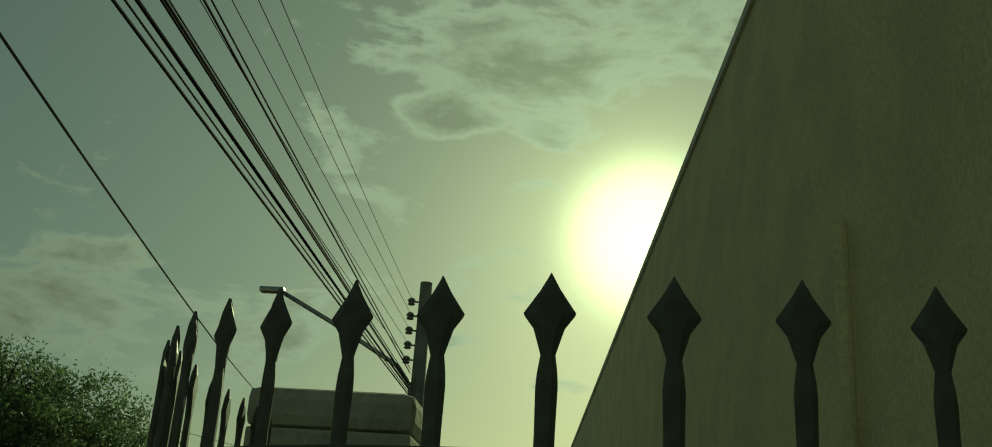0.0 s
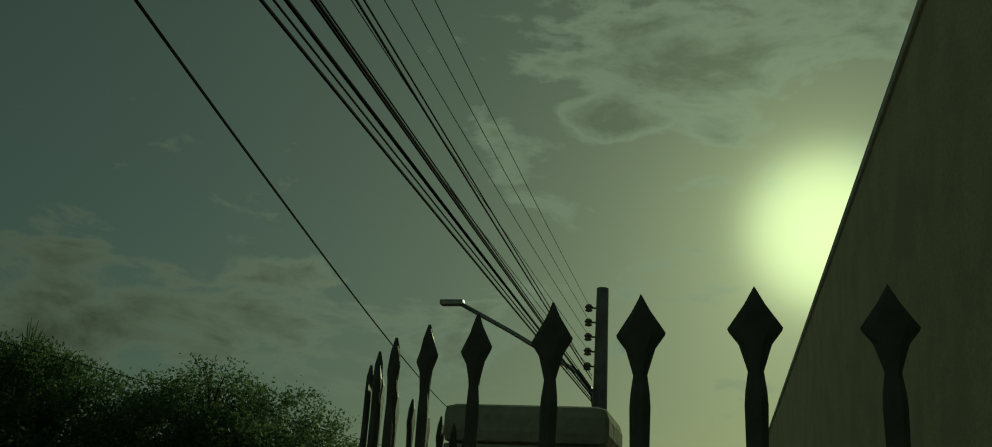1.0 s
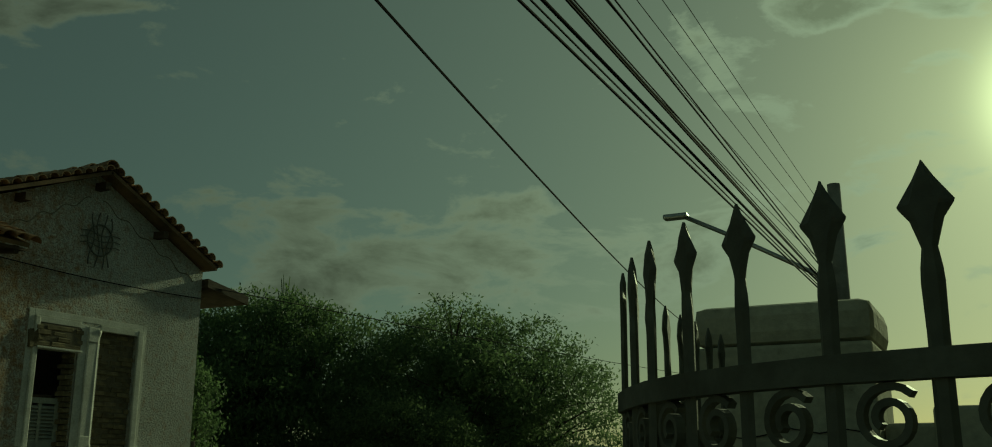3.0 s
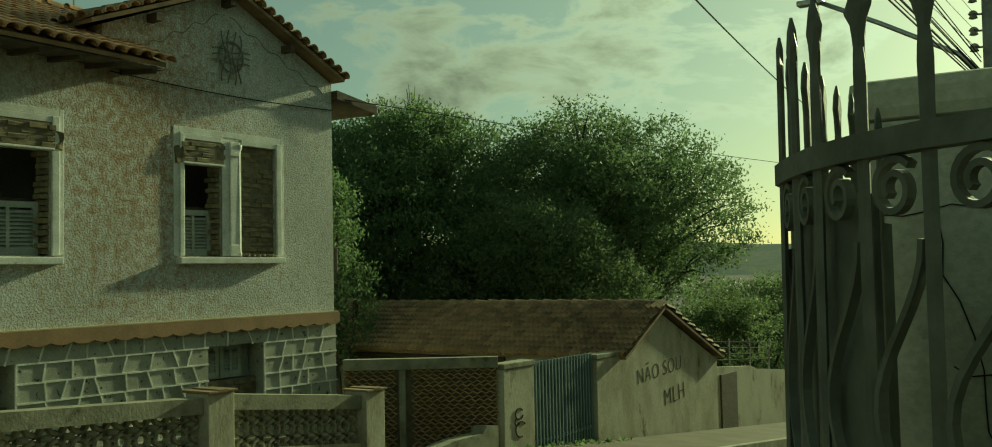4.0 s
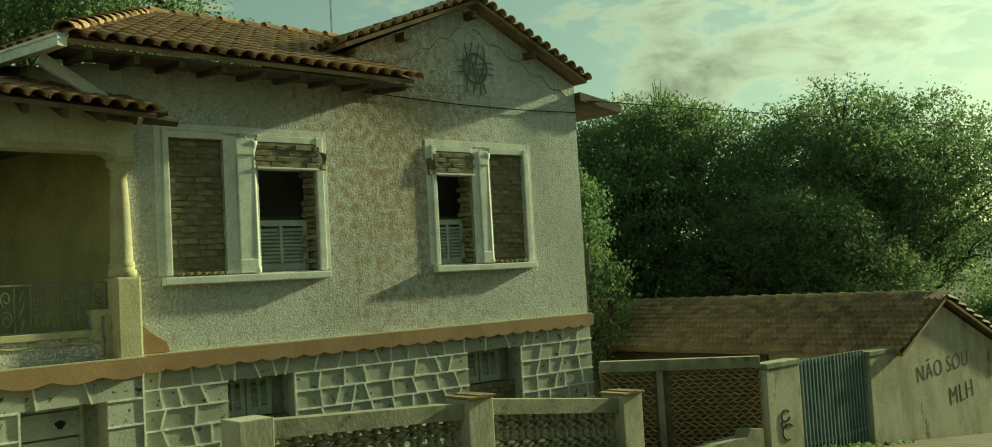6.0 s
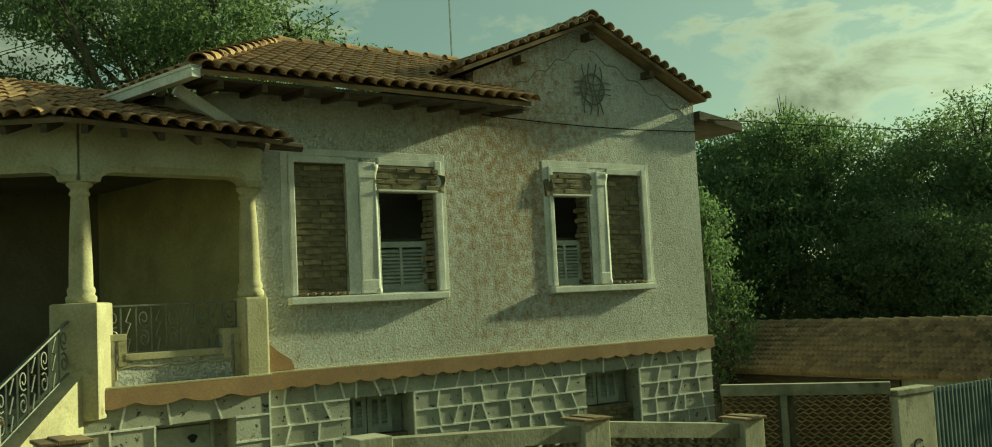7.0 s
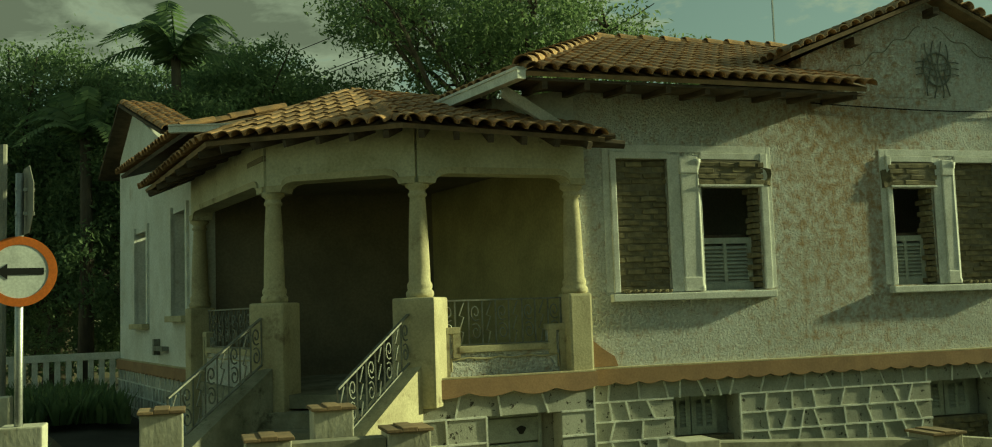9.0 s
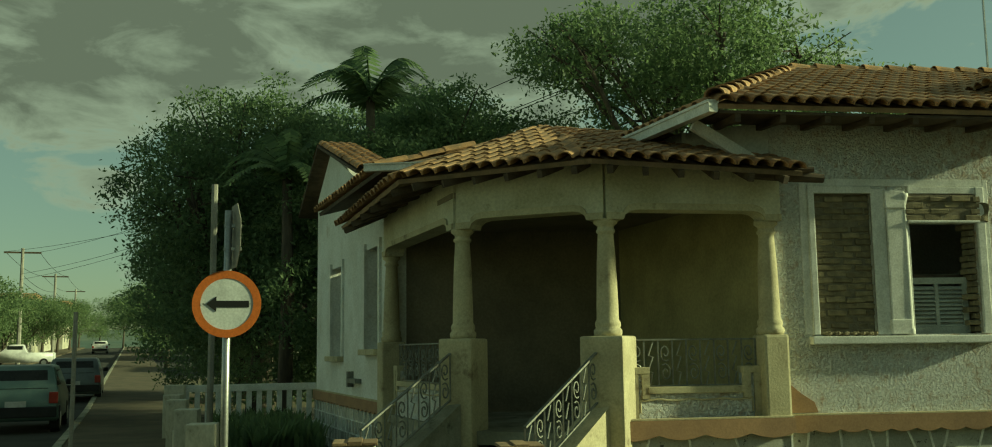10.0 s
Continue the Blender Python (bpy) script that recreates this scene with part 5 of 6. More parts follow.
def ribbon(bm, line, thick, deep, across):
    """A flat bar along a line of points: thick in the line's own plane, deep along across."""
    rows = []
    for k, p in enumerate(line):
        d = (line[min(k + 1, len(line) - 1)] - line[max(k - 1, 0)]).normalized()
        a = across(k) if callable(across) else across
        s = d.cross(a).normalized()
        rows.append([bm.verts.new(p + s * thick * i / 2 + a * deep * j / 2) for i, j in ((1, 1), (-1, 1), (-1, -1), (1, -1))])
    for a, b in zip(rows, rows[1:]):
        for k in range(4):
            bm.faces.new((a[k], a[(k + 1) % 4], b[(k + 1) % 4], b[k]))
    bm.faces.new(rows[0])
    bm.faces.new(rows[-1])


for z in (RAIL_Z - 0.015, RAIL_Z - 0.62, FG + 0.15):
    bm = bmesh.new()
    ribbon(bm, [Vector((x, y, z)) for x, y in fence_pts], 0.030, 0.034, Vector((0, 0, 1)))
    part("rail", bm, FENCE_IRON, fence, "flat iron rail bent round the corner")
for i, ((x0, y0), (x1, y1)) in enumerate(zip(fence_pts, fence_pts[1:])):
    d = Vector((x1 - x0, y1 - y0, 0))
    f = Frame((x0, y0), d, (d.y, -d.x))
    w = d.length
    c = (w / 2, RAIL_Z - 0.075)
    spiral = [(c[0] + 0.040 * (1 - 0.68 * k / 30) * math.cos(2.4 - 1.5 * math.tau * k / 30), c[1] + 0.040 * (1 - 0.68 * k / 30) * math.sin(2.4 - 1.5 * math.tau * k / 30)) for k in range(31)]
    stem = [(w * (0.5 - 0.38 * math.cos(t * math.tau)), RAIL_Z - 0.14 - 0.44 * t) for t in [k / 16 for k in range(17)]]
    for pts in (spiral, stem):
        bm = bmesh.new()
        ribbon(bm, [f(a, 0, z) for a, z in pts], 0.009, 0.014, f.n)
        part("scroll", bm, FENCE_IRON, fence, "bent flat iron scroll")
bm = bmesh.new()
for (x0, y0), (x1, y1) in zip(fence_pts[9:], fence_pts[10:]):
    d = Vector((x1 - x0, y1 - y0, 0))
    f = Frame((x0, y0), d, (d.y, -d.x))
    box(bm, f, 0, d.length, 0.020, 0.023, FG + 0.1, RAIL_Z - 0.07)
tagged(part("backing_sheet", bm, FENCE_IRON, fence, "dark sheet metal backing behind the bars"), kind="stuff")

WALL_TOP = 2.49
pier = thing("fence_pier", "grey plaster pier with rounded top and cracks behind the fence", "pier")
bm = bmesh.new()
box(bm, WORLD_FRAME, 9.908, 10.374, 4.004, 4.40, FG - 0.2, 2.70, 0.010)
part("shaft", bm, PIER, pier)
bm = bmesh.new()
box(bm, WORLD_FRAME, 9.90, 10.38, 4.0, 4.41, 2.701, 2.815, 0.035)
part("cap", bm, PIER, pier, "rounded plaster cap")
crng = random.Random(4)
for x, z, n, dx, dz in ((10.11, 2.56, 9, 0.017, -0.076), (9.96, 2.46, 6, 0.058, 0.003), (10.14, 2.07, 5, 0.04, -0.007)):
    line = [Vector((x, 4.0035, z))]
    for _ in range(n):
        line.append(line[-1] + Vector((dx + crng.uniform(-0.024, 0.024), 0, dz + crng.uniform(-0.02, 0.02))))
    bm = bmesh.new()
    ribbon(bm, line, 0.0035, 0.005, Vector((0, 1, 0)))
    part("crack", bm, SIGN_BLACK, pier, "thin dark plaster crack")
bm = bmesh.new()
box(bm, WORLD_FRAME, 10.376, 12.62, 4.10, 4.28, FG - 0.2, WALL_TOP, 0.012)
box(bm, WORLD_FRAME, 10.50, 10.66, 4.06, 4.32, FG - 0.2, WALL_TOP + 0.04, 0.012)
tagged(finish("boundary_wall", bm, PIER), "grey plaster boundary wall behind the fence pier", "wall")

# ---------------------------------------------------------------- neighbour building
nb = thing("neighbour_building", "tall plain plaster building rising beside the fenced pavement", "building")
nbf = Frame((12.79, 0), (-0.021, 1), (-1, -0.021))
NB_TOP = 7.75
bm = bmesh.new()
wall_with_openings(bm, nbf, 3.2, 62, -6, NB_TOP, -6.0, 0.0, [])
part("wall", bm, NEAR_WALL, nb)
bm = bmesh.new()
box(bm, nbf, 3.1, 62, -0.3, 0.04, NB_TOP + 0.003, NB_TOP + 0.12, 0.01)
part("parapet_cap", bm, TRIM_WHITE, nb)
bm = bmesh.new()
tube(bm, [nbf(7.4, 0.08, 0.3), nbf(7.4, 0.08, 4.6)], 0.05, 10)
part("downpipe", bm, NEAR_WALL, nb, "plaster coloured downpipe")
# unseen annex, added to close off the space behind
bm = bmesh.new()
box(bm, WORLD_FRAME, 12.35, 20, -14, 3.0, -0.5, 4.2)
tagged(finish("neighbour_annex", bm, NEAR_WALL), "plain plaster annex added out of view beside the tall building", "building")
# unseen house, likewise added to close the surroundings
bm = bmesh.new()
box(bm, WORLD_FRAME, -30, 22, -32, -22, -0.5, 5.0)
tagged(finish("street_house", bm, WALL_OLD), "plain low house added out of view across the side street", "house")
rail = thing("stair_rail", "dark thin stair railing by the neighbour wall", "railing")
for i in range(14):
    bm = bmesh.new()
    y = 9.0 + i * 0.22
    z = 0.2 + 0.05 * i
    bar(bm, (12.0, y, z), (12.0, y, z + 0.95), 0.02)
    part("baluster", bm, FENCE_IRON, rail)
bm = bmesh.new()
bar(bm, (12.0, 8.9, 1.13), (12.0, 12.0, 1.82), 0.05)
part("handrail", bm, FENCE_IRON, rail)

# ---------------------------------------------------------------- power pole and wires
PX, PY = 7.40, 26.3
pole = thing("power_pole", "grey concrete power pole with insulators and street lamp", "pole")
bm = bmesh.new()
tube(bm, [(PX, PY, -2.0), (PX, PY, 9.28)], 0.2, 12, taper=[0.26, 0.155])
part("shaft", bm, POLE_CONC, pole, "", True)
for i in range(5):
    z = 8.75 - 0.33 * i * 1.15
    bm = bmesh.new()
    lathe(bm, (PX - 0.34, PY - 0.05), [(0.05, z - 0.1), (0.10, z - 0.08), (0.07, z - 0.02), (0.11, z + 0.02), (0.07, z + 0.08), (0.03, z + 0.1)], 10)
    bar(bm, (PX - 0.34, PY - 0.05, z), (PX, PY, z), 0.04)
    part("insulator", bm, POLE_CONC, pole, "small spool insulator on a bracket")
lamp_at = Vector((PX - 3.85, PY + 0.2, 8.93))
bm = bmesh.new()
tube(bm, [(PX - 0.1, PY, 5.9), (PX - 0.2, PY, 6.6), (PX - 0.6, PY, 7.1), (PX - 1.2, PY, 7.45), (PX - 2.4, PY + 0.1, 8.15), tuple(lamp_at)], 0.06, 8)
part("lamp_arm", bm, GALV, pole, "long curved steel lamp arm", True)
bm = bmesh.new()
box(bm, Frame(lamp_at, (-1, 0), (0, 1)), -0.1, 0.55, -0.16, 0.16, 8.88, 9.02, 0.05)
part("lamp_head", bm, GALV, pole)


def wire(a, b, r, sag, label="black overhead cable along the street", group="overhead street wires", n=24):
    a, b = Vector(a), Vector(b)
    bm = bmesh.new()
    pts = [a.lerp(b, t / n) - Vector((0, 0, sag * 4 * (t / n) * (1 - t / n))) for t in range(n + 1)]
    tube(bm, pts, r * 0.55, 5)
    tagged(finish("overhead_wire", bm, CABLE), label, "wire", group)


# thin power conductors on the insulators, thick telephone bundles lower down
for i in range(5):
    z = 8.75 - 0.38 * i
    wire((PX - 0.30, PY, z), (PX + 0.05 - 0.05 * i, -16, z + 1.6 - 0.28 * i), 0.011, 0.5)
for k, (dz, end, r) in enumerate(((6.36, 6.4, 0.03), (6.42, 6.7, 0.02), (6.5, 7.0, 0.04), (6.6, 7.25, 0.028), (6.62, 7.45, 0.034), (6.7, 7.6, 0.018), (6.9, 8.2, 0.026), (7.0, 8.5, 0.02))):
    wire((PX - 0.22, PY, dz), (PX + 0.10 - 0.1 * (k % 3), -16, end), r, 0.12)
wire((7.4, 4.0, 5.68), (0.4, 38.0, 7.6), 0.024, 0.25, "single black cable crossing the street")
wire((0.1, CORNER, 5.05), (4.0, 60, 6.5), 0.015, 0.3, "thin cable from the house gable down the street")

# ---------------------------------------------------------------- trees
def crown_mesh(name, blobs, count, size, mat, seed, droop=0.0):
    """Leaves in clumps over many uneven lobes. blobs: (x, y, z, rx, rz)."""
    rng = np.random.default_rng(seed)
    vol = np.array([b[3] ** 2 for b in blobs])
    pick = rng.choice(len(blobs), size=max(1, count // 36), p=vol / vol.sum())
    B = np.array(blobs)[pick]
    d = rng.normal(size=(len(B), 3))
    d /= np.linalg.norm(d, axis=1)[:, None]
    rad = rng.uniform(0.62, 1.08, len(B)) ** 0.7
    centres = B[:, :3] + d * np.stack([B[:, 3], B[:, 3], B[:, 4]], 1) * rad[:, None]
    c = np.repeat(centres, 36, axis=0) + rng.normal(size=(len(B) * 36, 3)) * size * np.array([2.9, 2.9, 1.9])
    k = len(c)
    a = rng.normal(size=(k, 3)); a[:, 2] -= droop; a /= np.linalg.norm(a, axis=1)[:, None]
    b = rng.normal(size=(k, 3)); b -= a * (a * b).sum(1)[:, None]; b /= np.linalg.norm(b, axis=1)[:, None]
    s = size * rng.uniform(0.6, 1.3, k)[:, None]
    quad = np.stack([c - a * s, c + b * s * 0.42, c + a * s, c - b * s * 0.42], 1).reshape(-1, 3)
    me = bpy.data.meshes.new(name)
    me.vertices.add(len(quad)); me.vertices.foreach_set("co", quad.ravel().astype(np.float32))
    me.loops.add(len(quad)); me.loops.foreach_set("vertex_index", np.arange(len(quad), dtype=np.int32))
    me.polygons.add(k); me.polygons.foreach_set("loop_start", np.arange(0, 4 * k, 4, dtype=np.int32))
    me.update(calc_edges=True)
    me.materials.append(mat)
    return me


def tree(name, label, base, blobs, count, size, mat, seed, trunk_r=0.25, droop=0.0, fork=0.45):
    rng = random.Random(seed)
    g = ground_z(base[0], base[1])
    t = thing(name, label, "tree", at=(base[0], base[1], g))
    rel = [(x - base[0], y - base[1], z - g, a, b) for x, y, z, a, b in blobs]
    top = max(r[2] for r in rel)
    zf = top * fork
    bm = bmesh.new()
    tube(bm, [(0, 0, -0.3), (0.08, 0.05, zf * 0.5), (0.0, 0.1, zf), (0.15, 0, top * 0.8)], trunk_r, 10, taper=[trunk_r * 1.3, trunk_r, trunk_r * 0.8, trunk_r * 0.3])
    part("trunk", bm, BARK, t, "", True)
    for x, y, z, a, b in rel:
        bm = bmesh.new()
        s = Vector((0, 0.05, zf * rng.uniform(0.75, 1.1)))
        e = Vector((x, y, z))
        m = s.lerp(e, 0.5) + Vector((rng.uniform(-.3, .3), rng.uniform(-.3, .3), -0.25 * rng.random()))
        r = trunk_r * 0.45
        tube(bm, [s, m, e], r, 6, taper=[r, r * 0.7, r * 0.35])
        for _ in range(5):
            q = e + Vector((rng.uniform(-1, 1) * a, rng.uniform(-1, 1) * a, rng.uniform(-0.5, 1) * b)) * 0.85
            h = m.lerp(e, rng.uniform(0.3, 1))
            tube(bm, [h, h.lerp(q, 0.5) + Vector((0, 0, 0.12)), q], r * 0.4, 5, taper=[r * 0.4, r * 0.28, r * 0.1])
        part("limb", bm, BARK, t)
    me = crown_mesh("crown", rel, int(count * 4.0), size * 0.37, mat, seed, droop)
    ob = new("crown", me)
    ob.parent = t
    return t


def lobes(cx, cy, cz, rx, rz, n, seed, small=0.42):
    """Uneven lobes spread evenly over a dome, with some hanging lower."""
    rng = random.Random(seed)
    out = []
    for i in range(n):
        a = i * 2.39996 + seed + rng.uniform(-0.25, 0.25)
        q = math.sqrt((i + 0.4) / n)
        h = math.sqrt(max(0.0, 1 - q * q * 0.92)) * rng.uniform(0.74, 1.10) if i % 3 else rng.uniform(-0.5, 0.3)
        k = small * rng.uniform(0.6, 1.35)
        out.append((cx + q * rx * (1 - k * 0.7) * math.cos(a), cy + q * rx * (1 - k * 0.7) * math.sin(a), cz + h * rz * (1 - k * 0.6), rx * k, rz * k))
    return out


# down the street: a wide domed tree, a lighter one before it, bamboo by the house corner
tree("domed_tree", "wide dark green domed tree beyond the shed", (-5.6, 32.0), lobes(-6.5, 32.0, 2.4, 5.7, 5.1, 34, 1, 0.33), 34000, 0.20, LEAF_MID, 1, 0.22, fork=0.3)
tree("light_tree", "lighter green bushy tree behind the shed", (-4.2, 25.5), lobes(-4.6, 25.5, 1.2, 3.2, 2.9, 16, 2), 20000, 0.15, LEAF_LIGHT, 2, 0.2, fork=0.3)
tree("street_shrub", "pale green shrub tree over the street wall", (-0.8, 33.0), lobes(-0.6, 33.0, -0.6, 2.6, 2.2, 8, 31), 7000, 0.15, LEAF_LIGHT, 31, 0.14, fork=0.3)
tree("bamboo_clump", "tall grey green feathery bamboo clump by the house", (-9.0, 24.5), lobes(-9.0, 24.5, 3.2, 3.9, 4.0, 16, 3), 24000, 0.19, LEAF_BAMBOO, 3, 0.15, droop=0.9, fork=0.3)
tree("hanging_tree", "drooping light leaved tree against the house corner", (-4.2, 17.0), lobes(-5.0, 17.0, 2.0, 1.5, 2.9, 11, 4), 9000, 0.13, LEAF_BAMBOO, 4, 0.12, droop=0.9, fork=0.3)
# behind the house: big open tree
tree("open_tree", "large open crowned tree behind the house roof", (-13.2, 8.6), lobes(-13.4, 8.5, 7.9, 4.6, 3.2, 19, 5, 0.30) + [(-13, 13.0, 8.4, 1.7, 1.0), (-13, 14.6, 8.0, 1.2, 0.6), (-14, 11.4, 8.8, 1.8, 1.2)], 12500, 0.19, LEAF_MID, 5, 0.24, fork=0.62)
tree("bushy_tree", "leafy green tree between the palm and the big tree", (-16.5, 3.6), lobes(-16.5, 3.4, 6.4, 3.0, 3.0, 14, 6), 15000, 0.17, LEAF_MID, 6, 0.2)
tree("far_tree", "rounded green tree far down the street", (-7.5, 54.0), lobes(-7.5, 54.0, -1.6, 5.0, 3.4, 14, 51), 7000, 0.26, LEAF_LIGHT, 51, 0.2, fork=0.3)
tree("far_tree", "rounded green tree far down the street", (-1.0, 66.0), lobes(-1.0, 66.0, -2.2, 6.0, 3.4, 14, 52), 7000, 0.30, LEAF_MID, 52, 0.2, fork=0.3)
tree("roof_sapling", "small leafy sapling behind the gable", (-6.4, 10.2), [(-6.4, 10.4, 7.05, 0.7, 0.35), (-6.4, 9.6, 7.0, 0.5, 0.3), (-6.4, 11.0, 6.8, 0.5, 0.4)], 1200, 0.12, LEAF_MID, 7, 0.06)
# along the side street: dark mass
tree("dark_tree", "dense dark green tree over the side pavement", (-16.0, -1.6), lobes(-15.8, -1.8, 4.5, 3.4, 4.4, 24, 8), 26000, 0.17, LEAF_DARK, 8, 0.3, fork=0.3)
tree("dark_tree", "dense dark tree beside the flank wall", (-13.0, 1.6), lobes(-12.8, 0.8, 4.0, 2.5, 3.5, 14, 9), 15000, 0.17, LEAF_DARK, 9, 0.22, fork=0.3)
tree("dark_tree", "dark tree further along the side street", (-24.0, -3.0), lobes(-24, -2.9, 4.2, 3.5, 3.6, 18, 10), 18000, 0.19, LEAF_DARK, 10, 0.3, fork=0.3)
tree("dark_tree", "broad dark tree at the back of the garden", (-22.0, 3.0), lobes(-22, 2.0, 5.6, 5.2, 4.6, 18, 12), 16000, 0.2, LEAF_DARK, 12, 0.3, fork=0.3)


def palm(name, label, base, top, n, length, seed, mat=LEAF_DARK, stiff=False):
    rng = random.Random(seed)
    g = ground_z(*base)
    p = thing(name, label, "palm", at=(base[0], base[1], g))
    bm = bmesh.new()
    tube(bm, [(0, 0, -0.3), (0.05, 0.05, (top - g) / 2), (0, 0, top - g)], 0.14, 9, taper=[0.18, 0.14, 0.10])
    part("trunk", bm, BARK, p, "", True)
    for i in range(n):
        a = math.tau * i / n + rng.uniform(-0.2, 0.2)
        lift = rng.uniform(0.9, 2.6) if stiff else rng.uniform(0.5, 1.8)
        fall, leaflet = (0.12, 0.10) if stiff else (0.55 + 0.5 * lift, 0.30)
        d = Vector((math.cos(a), math.sin(a), 0))
        pts = [Vector((0, 0, top - g)) + d * length * t * math.cos(lift * 0.6) + Vector((0, 0, length * (lift * t - fall * t * t))) for t in [k / 10 for k in range(11)]]
        bm = bmesh.new()
        tube(bm, pts, 0.02, 4, taper=[0.03 * (1 - 0.085 * k) for k in range(11)])
        for k in range(1, 11):
            for s in (-1, 1):
                for h in (0.0, 0.5):
                    q = pts[k - 1].lerp(pts[k], h)
                    e = q + (d.cross(Vector((0, 0, 1))) * s * 0.75 + d * 0.5 + Vector((0, 0, -0.42))) * length * leaflet * (1 - 0.055 * k)
                    w = (pts[k] - pts[k - 1]).normalized() * 0.035
                    bm.faces.new([bm.verts.new(v) for v in (q - w, q.lerp(e, 0.5) - w * 1.3, e, q.lerp(e, 0.5) + w * 1.3, q + w)])
        part("frond", bm, mat, p)


palm("palm", "tall palm with arching fronds above the dark trees", (-12.4, 1.2), 8.3, 13, 2.1, 1, LEAF_DARK)
palm("palm", "slender palm among the dark trees", (-11.8, -0.6), 6.4, 11, 1.7, 2, LEAF_MID)
palm("spiky_palm", "spiky palm top above the bamboo", (-11.5, 29.0), 7.4, 13, 0.75, 3, LEAF_MID, True)

# ---------------------------------------------------------------- one-way sign, posts and side street
sign = thing("traffic_sign", "round white one-way sign with orange ring and black arrow", "traffic sign", at=(2.34, 0.25, 0))
SZ = 2.89
sdir = (Vector((10.27, 1.3, 0)) - Vector((2.34, 0.25, 0))).normalized()
sgf = Frame((0, 0), (-sdir.y, sdir.x), sdir)
bm = bmesh.new()
tube(bm, [(0, 0, 0.7), (0, 0, 3.62)], 0.03, 12)
part("post", bm, GALV, sign, "", True)


def disc(f, r0, r1, n0, n1, z, seg=48):
    bm = bmesh.new()
    for k in range(seg):
        a, b = k * math.tau / seg, (k + 1) * math.tau / seg
        out = [(r1 * math.cos(a), z + r1 * math.sin(a)), (r1 * math.cos(b), z + r1 * math.sin(b))]
        inn = [(r0 * math.cos(b), z + r0 * math.sin(b)), (r0 * math.cos(a), z + r0 * math.sin(a))]
        if r0 > 0:
            prism(bm, f, out + inn, n0, n1)
    if r0 == 0:
        prism(bm, f, [(r1 * math.cos(k * math.tau / seg), z + r1 * math.sin(k * math.tau / seg)) for k in range(seg)], n0, n1)
    bmesh.ops.remove_doubles(bm, verts=bm.verts, dist=1e-5)
    return bm


part("plate", disc(sgf, 0, 0.255, 0.035, 0.040, SZ), SIGN_WHITE, sign, "white sign plate")
part("ring", disc(sgf, 0.197, 0.258, 0.041, 0.044, SZ), SIGN_RED, sign, "faded orange red ring")
bm = bmesh.new()
prism(bm, sgf, [(-0.155, SZ), (-0.078, SZ + 0.058), (-0.078, SZ + 0.025), (0.165, SZ + 0.025), (0.165, SZ - 0.025), (-0.078, SZ - 0.025), (-0.078, SZ - 0.058)], 0.041, 0.045)
part("arrow", bm, SIGN_BLACK, sign, "black arrow")
ocf = Frame((-0.03, 0.075), (0.947, 0.32), (0.32, -0.947))
bm = bmesh.new()
prism(bm, ocf, [(0.0 + 0.27 * math.cos((k + 0.5) * math.tau / 8), 3.42 + 0.27 * math.sin((k + 0.5) * math.tau / 8)) for k in range(8)], 0.03, 0.035)
part("second_plate", bm, POLE_CONC, sign, "octagonal sign plate seen from its grey back")
for z in (3.32, 3.50):
    bm = bmesh.new()
    bar(bm, (0.0, -0.035, z), (-0.02, 0.10, z), 0.05, 0.025)
    part("bracket", bm, GALV, sign, "steel clamp bracket")
for k in (-1, 1):
    bm = bmesh.new()
    prism(bm, sgf, [(0.175 * k + 0.008 * math.cos(t * math.tau / 10), SZ + 0.008 * math.sin(t * math.tau / 10)) for t in range(10)], 0.0455, 0.049)
    part("bolt", bm, GALV, sign, "small bolt head")

for x, y, z1, r, lab in ((-1.6, -2.0, 3.0, 0.025, "thin rusty steel post on the pavement"), (-6.0, -1.2, 5.2, 0.05, "slender grey steel pole behind the sign")):
    bm = bmesh.new()
    tube(bm, [(x, y, ground_z(x, y) - 0.2), (x, y, z1)], r, 8)
    tagged(finish("steel_post", bm, POLE_CONC), lab, "post")

# ---------------------------------------------------------------- parked cars
PAINT_GREEN = material("dull green car paint", (0.13, 0.19, 0.17), (0.11, 0.16, 0.145), 0.35, 1.5, 60, 0.0, spec=0.5)
PAINT_DARK = material("dark grey car paint", (0.12, 0.14, 0.145), None, 0.3, 1.5, 60, 0.0, spec=0.5)
PAINT_WHITE = material("white car paint", (0.7, 0.7, 0.68), None, 0.4, 1.5, 60, 0.0, spec=0.5)
GLASS = material("dark car glass", (0.02, 0.025, 0.025), None, 0.08, 2, 60, 0.0, spec=0.6)
RUBBER = material("tyre rubber", (0.025, 0.025, 0.025), None, 0.85, 5, 60, 0.1)
TAIL = material("red tail lamp plastic", (0.30, 0.03, 0.02), None, 0.3, 5, 60, 0.0)
PLATE = material("grey plate", (0.5, 0.5, 0.48), None, 0.5, 5, 60, 0.0)


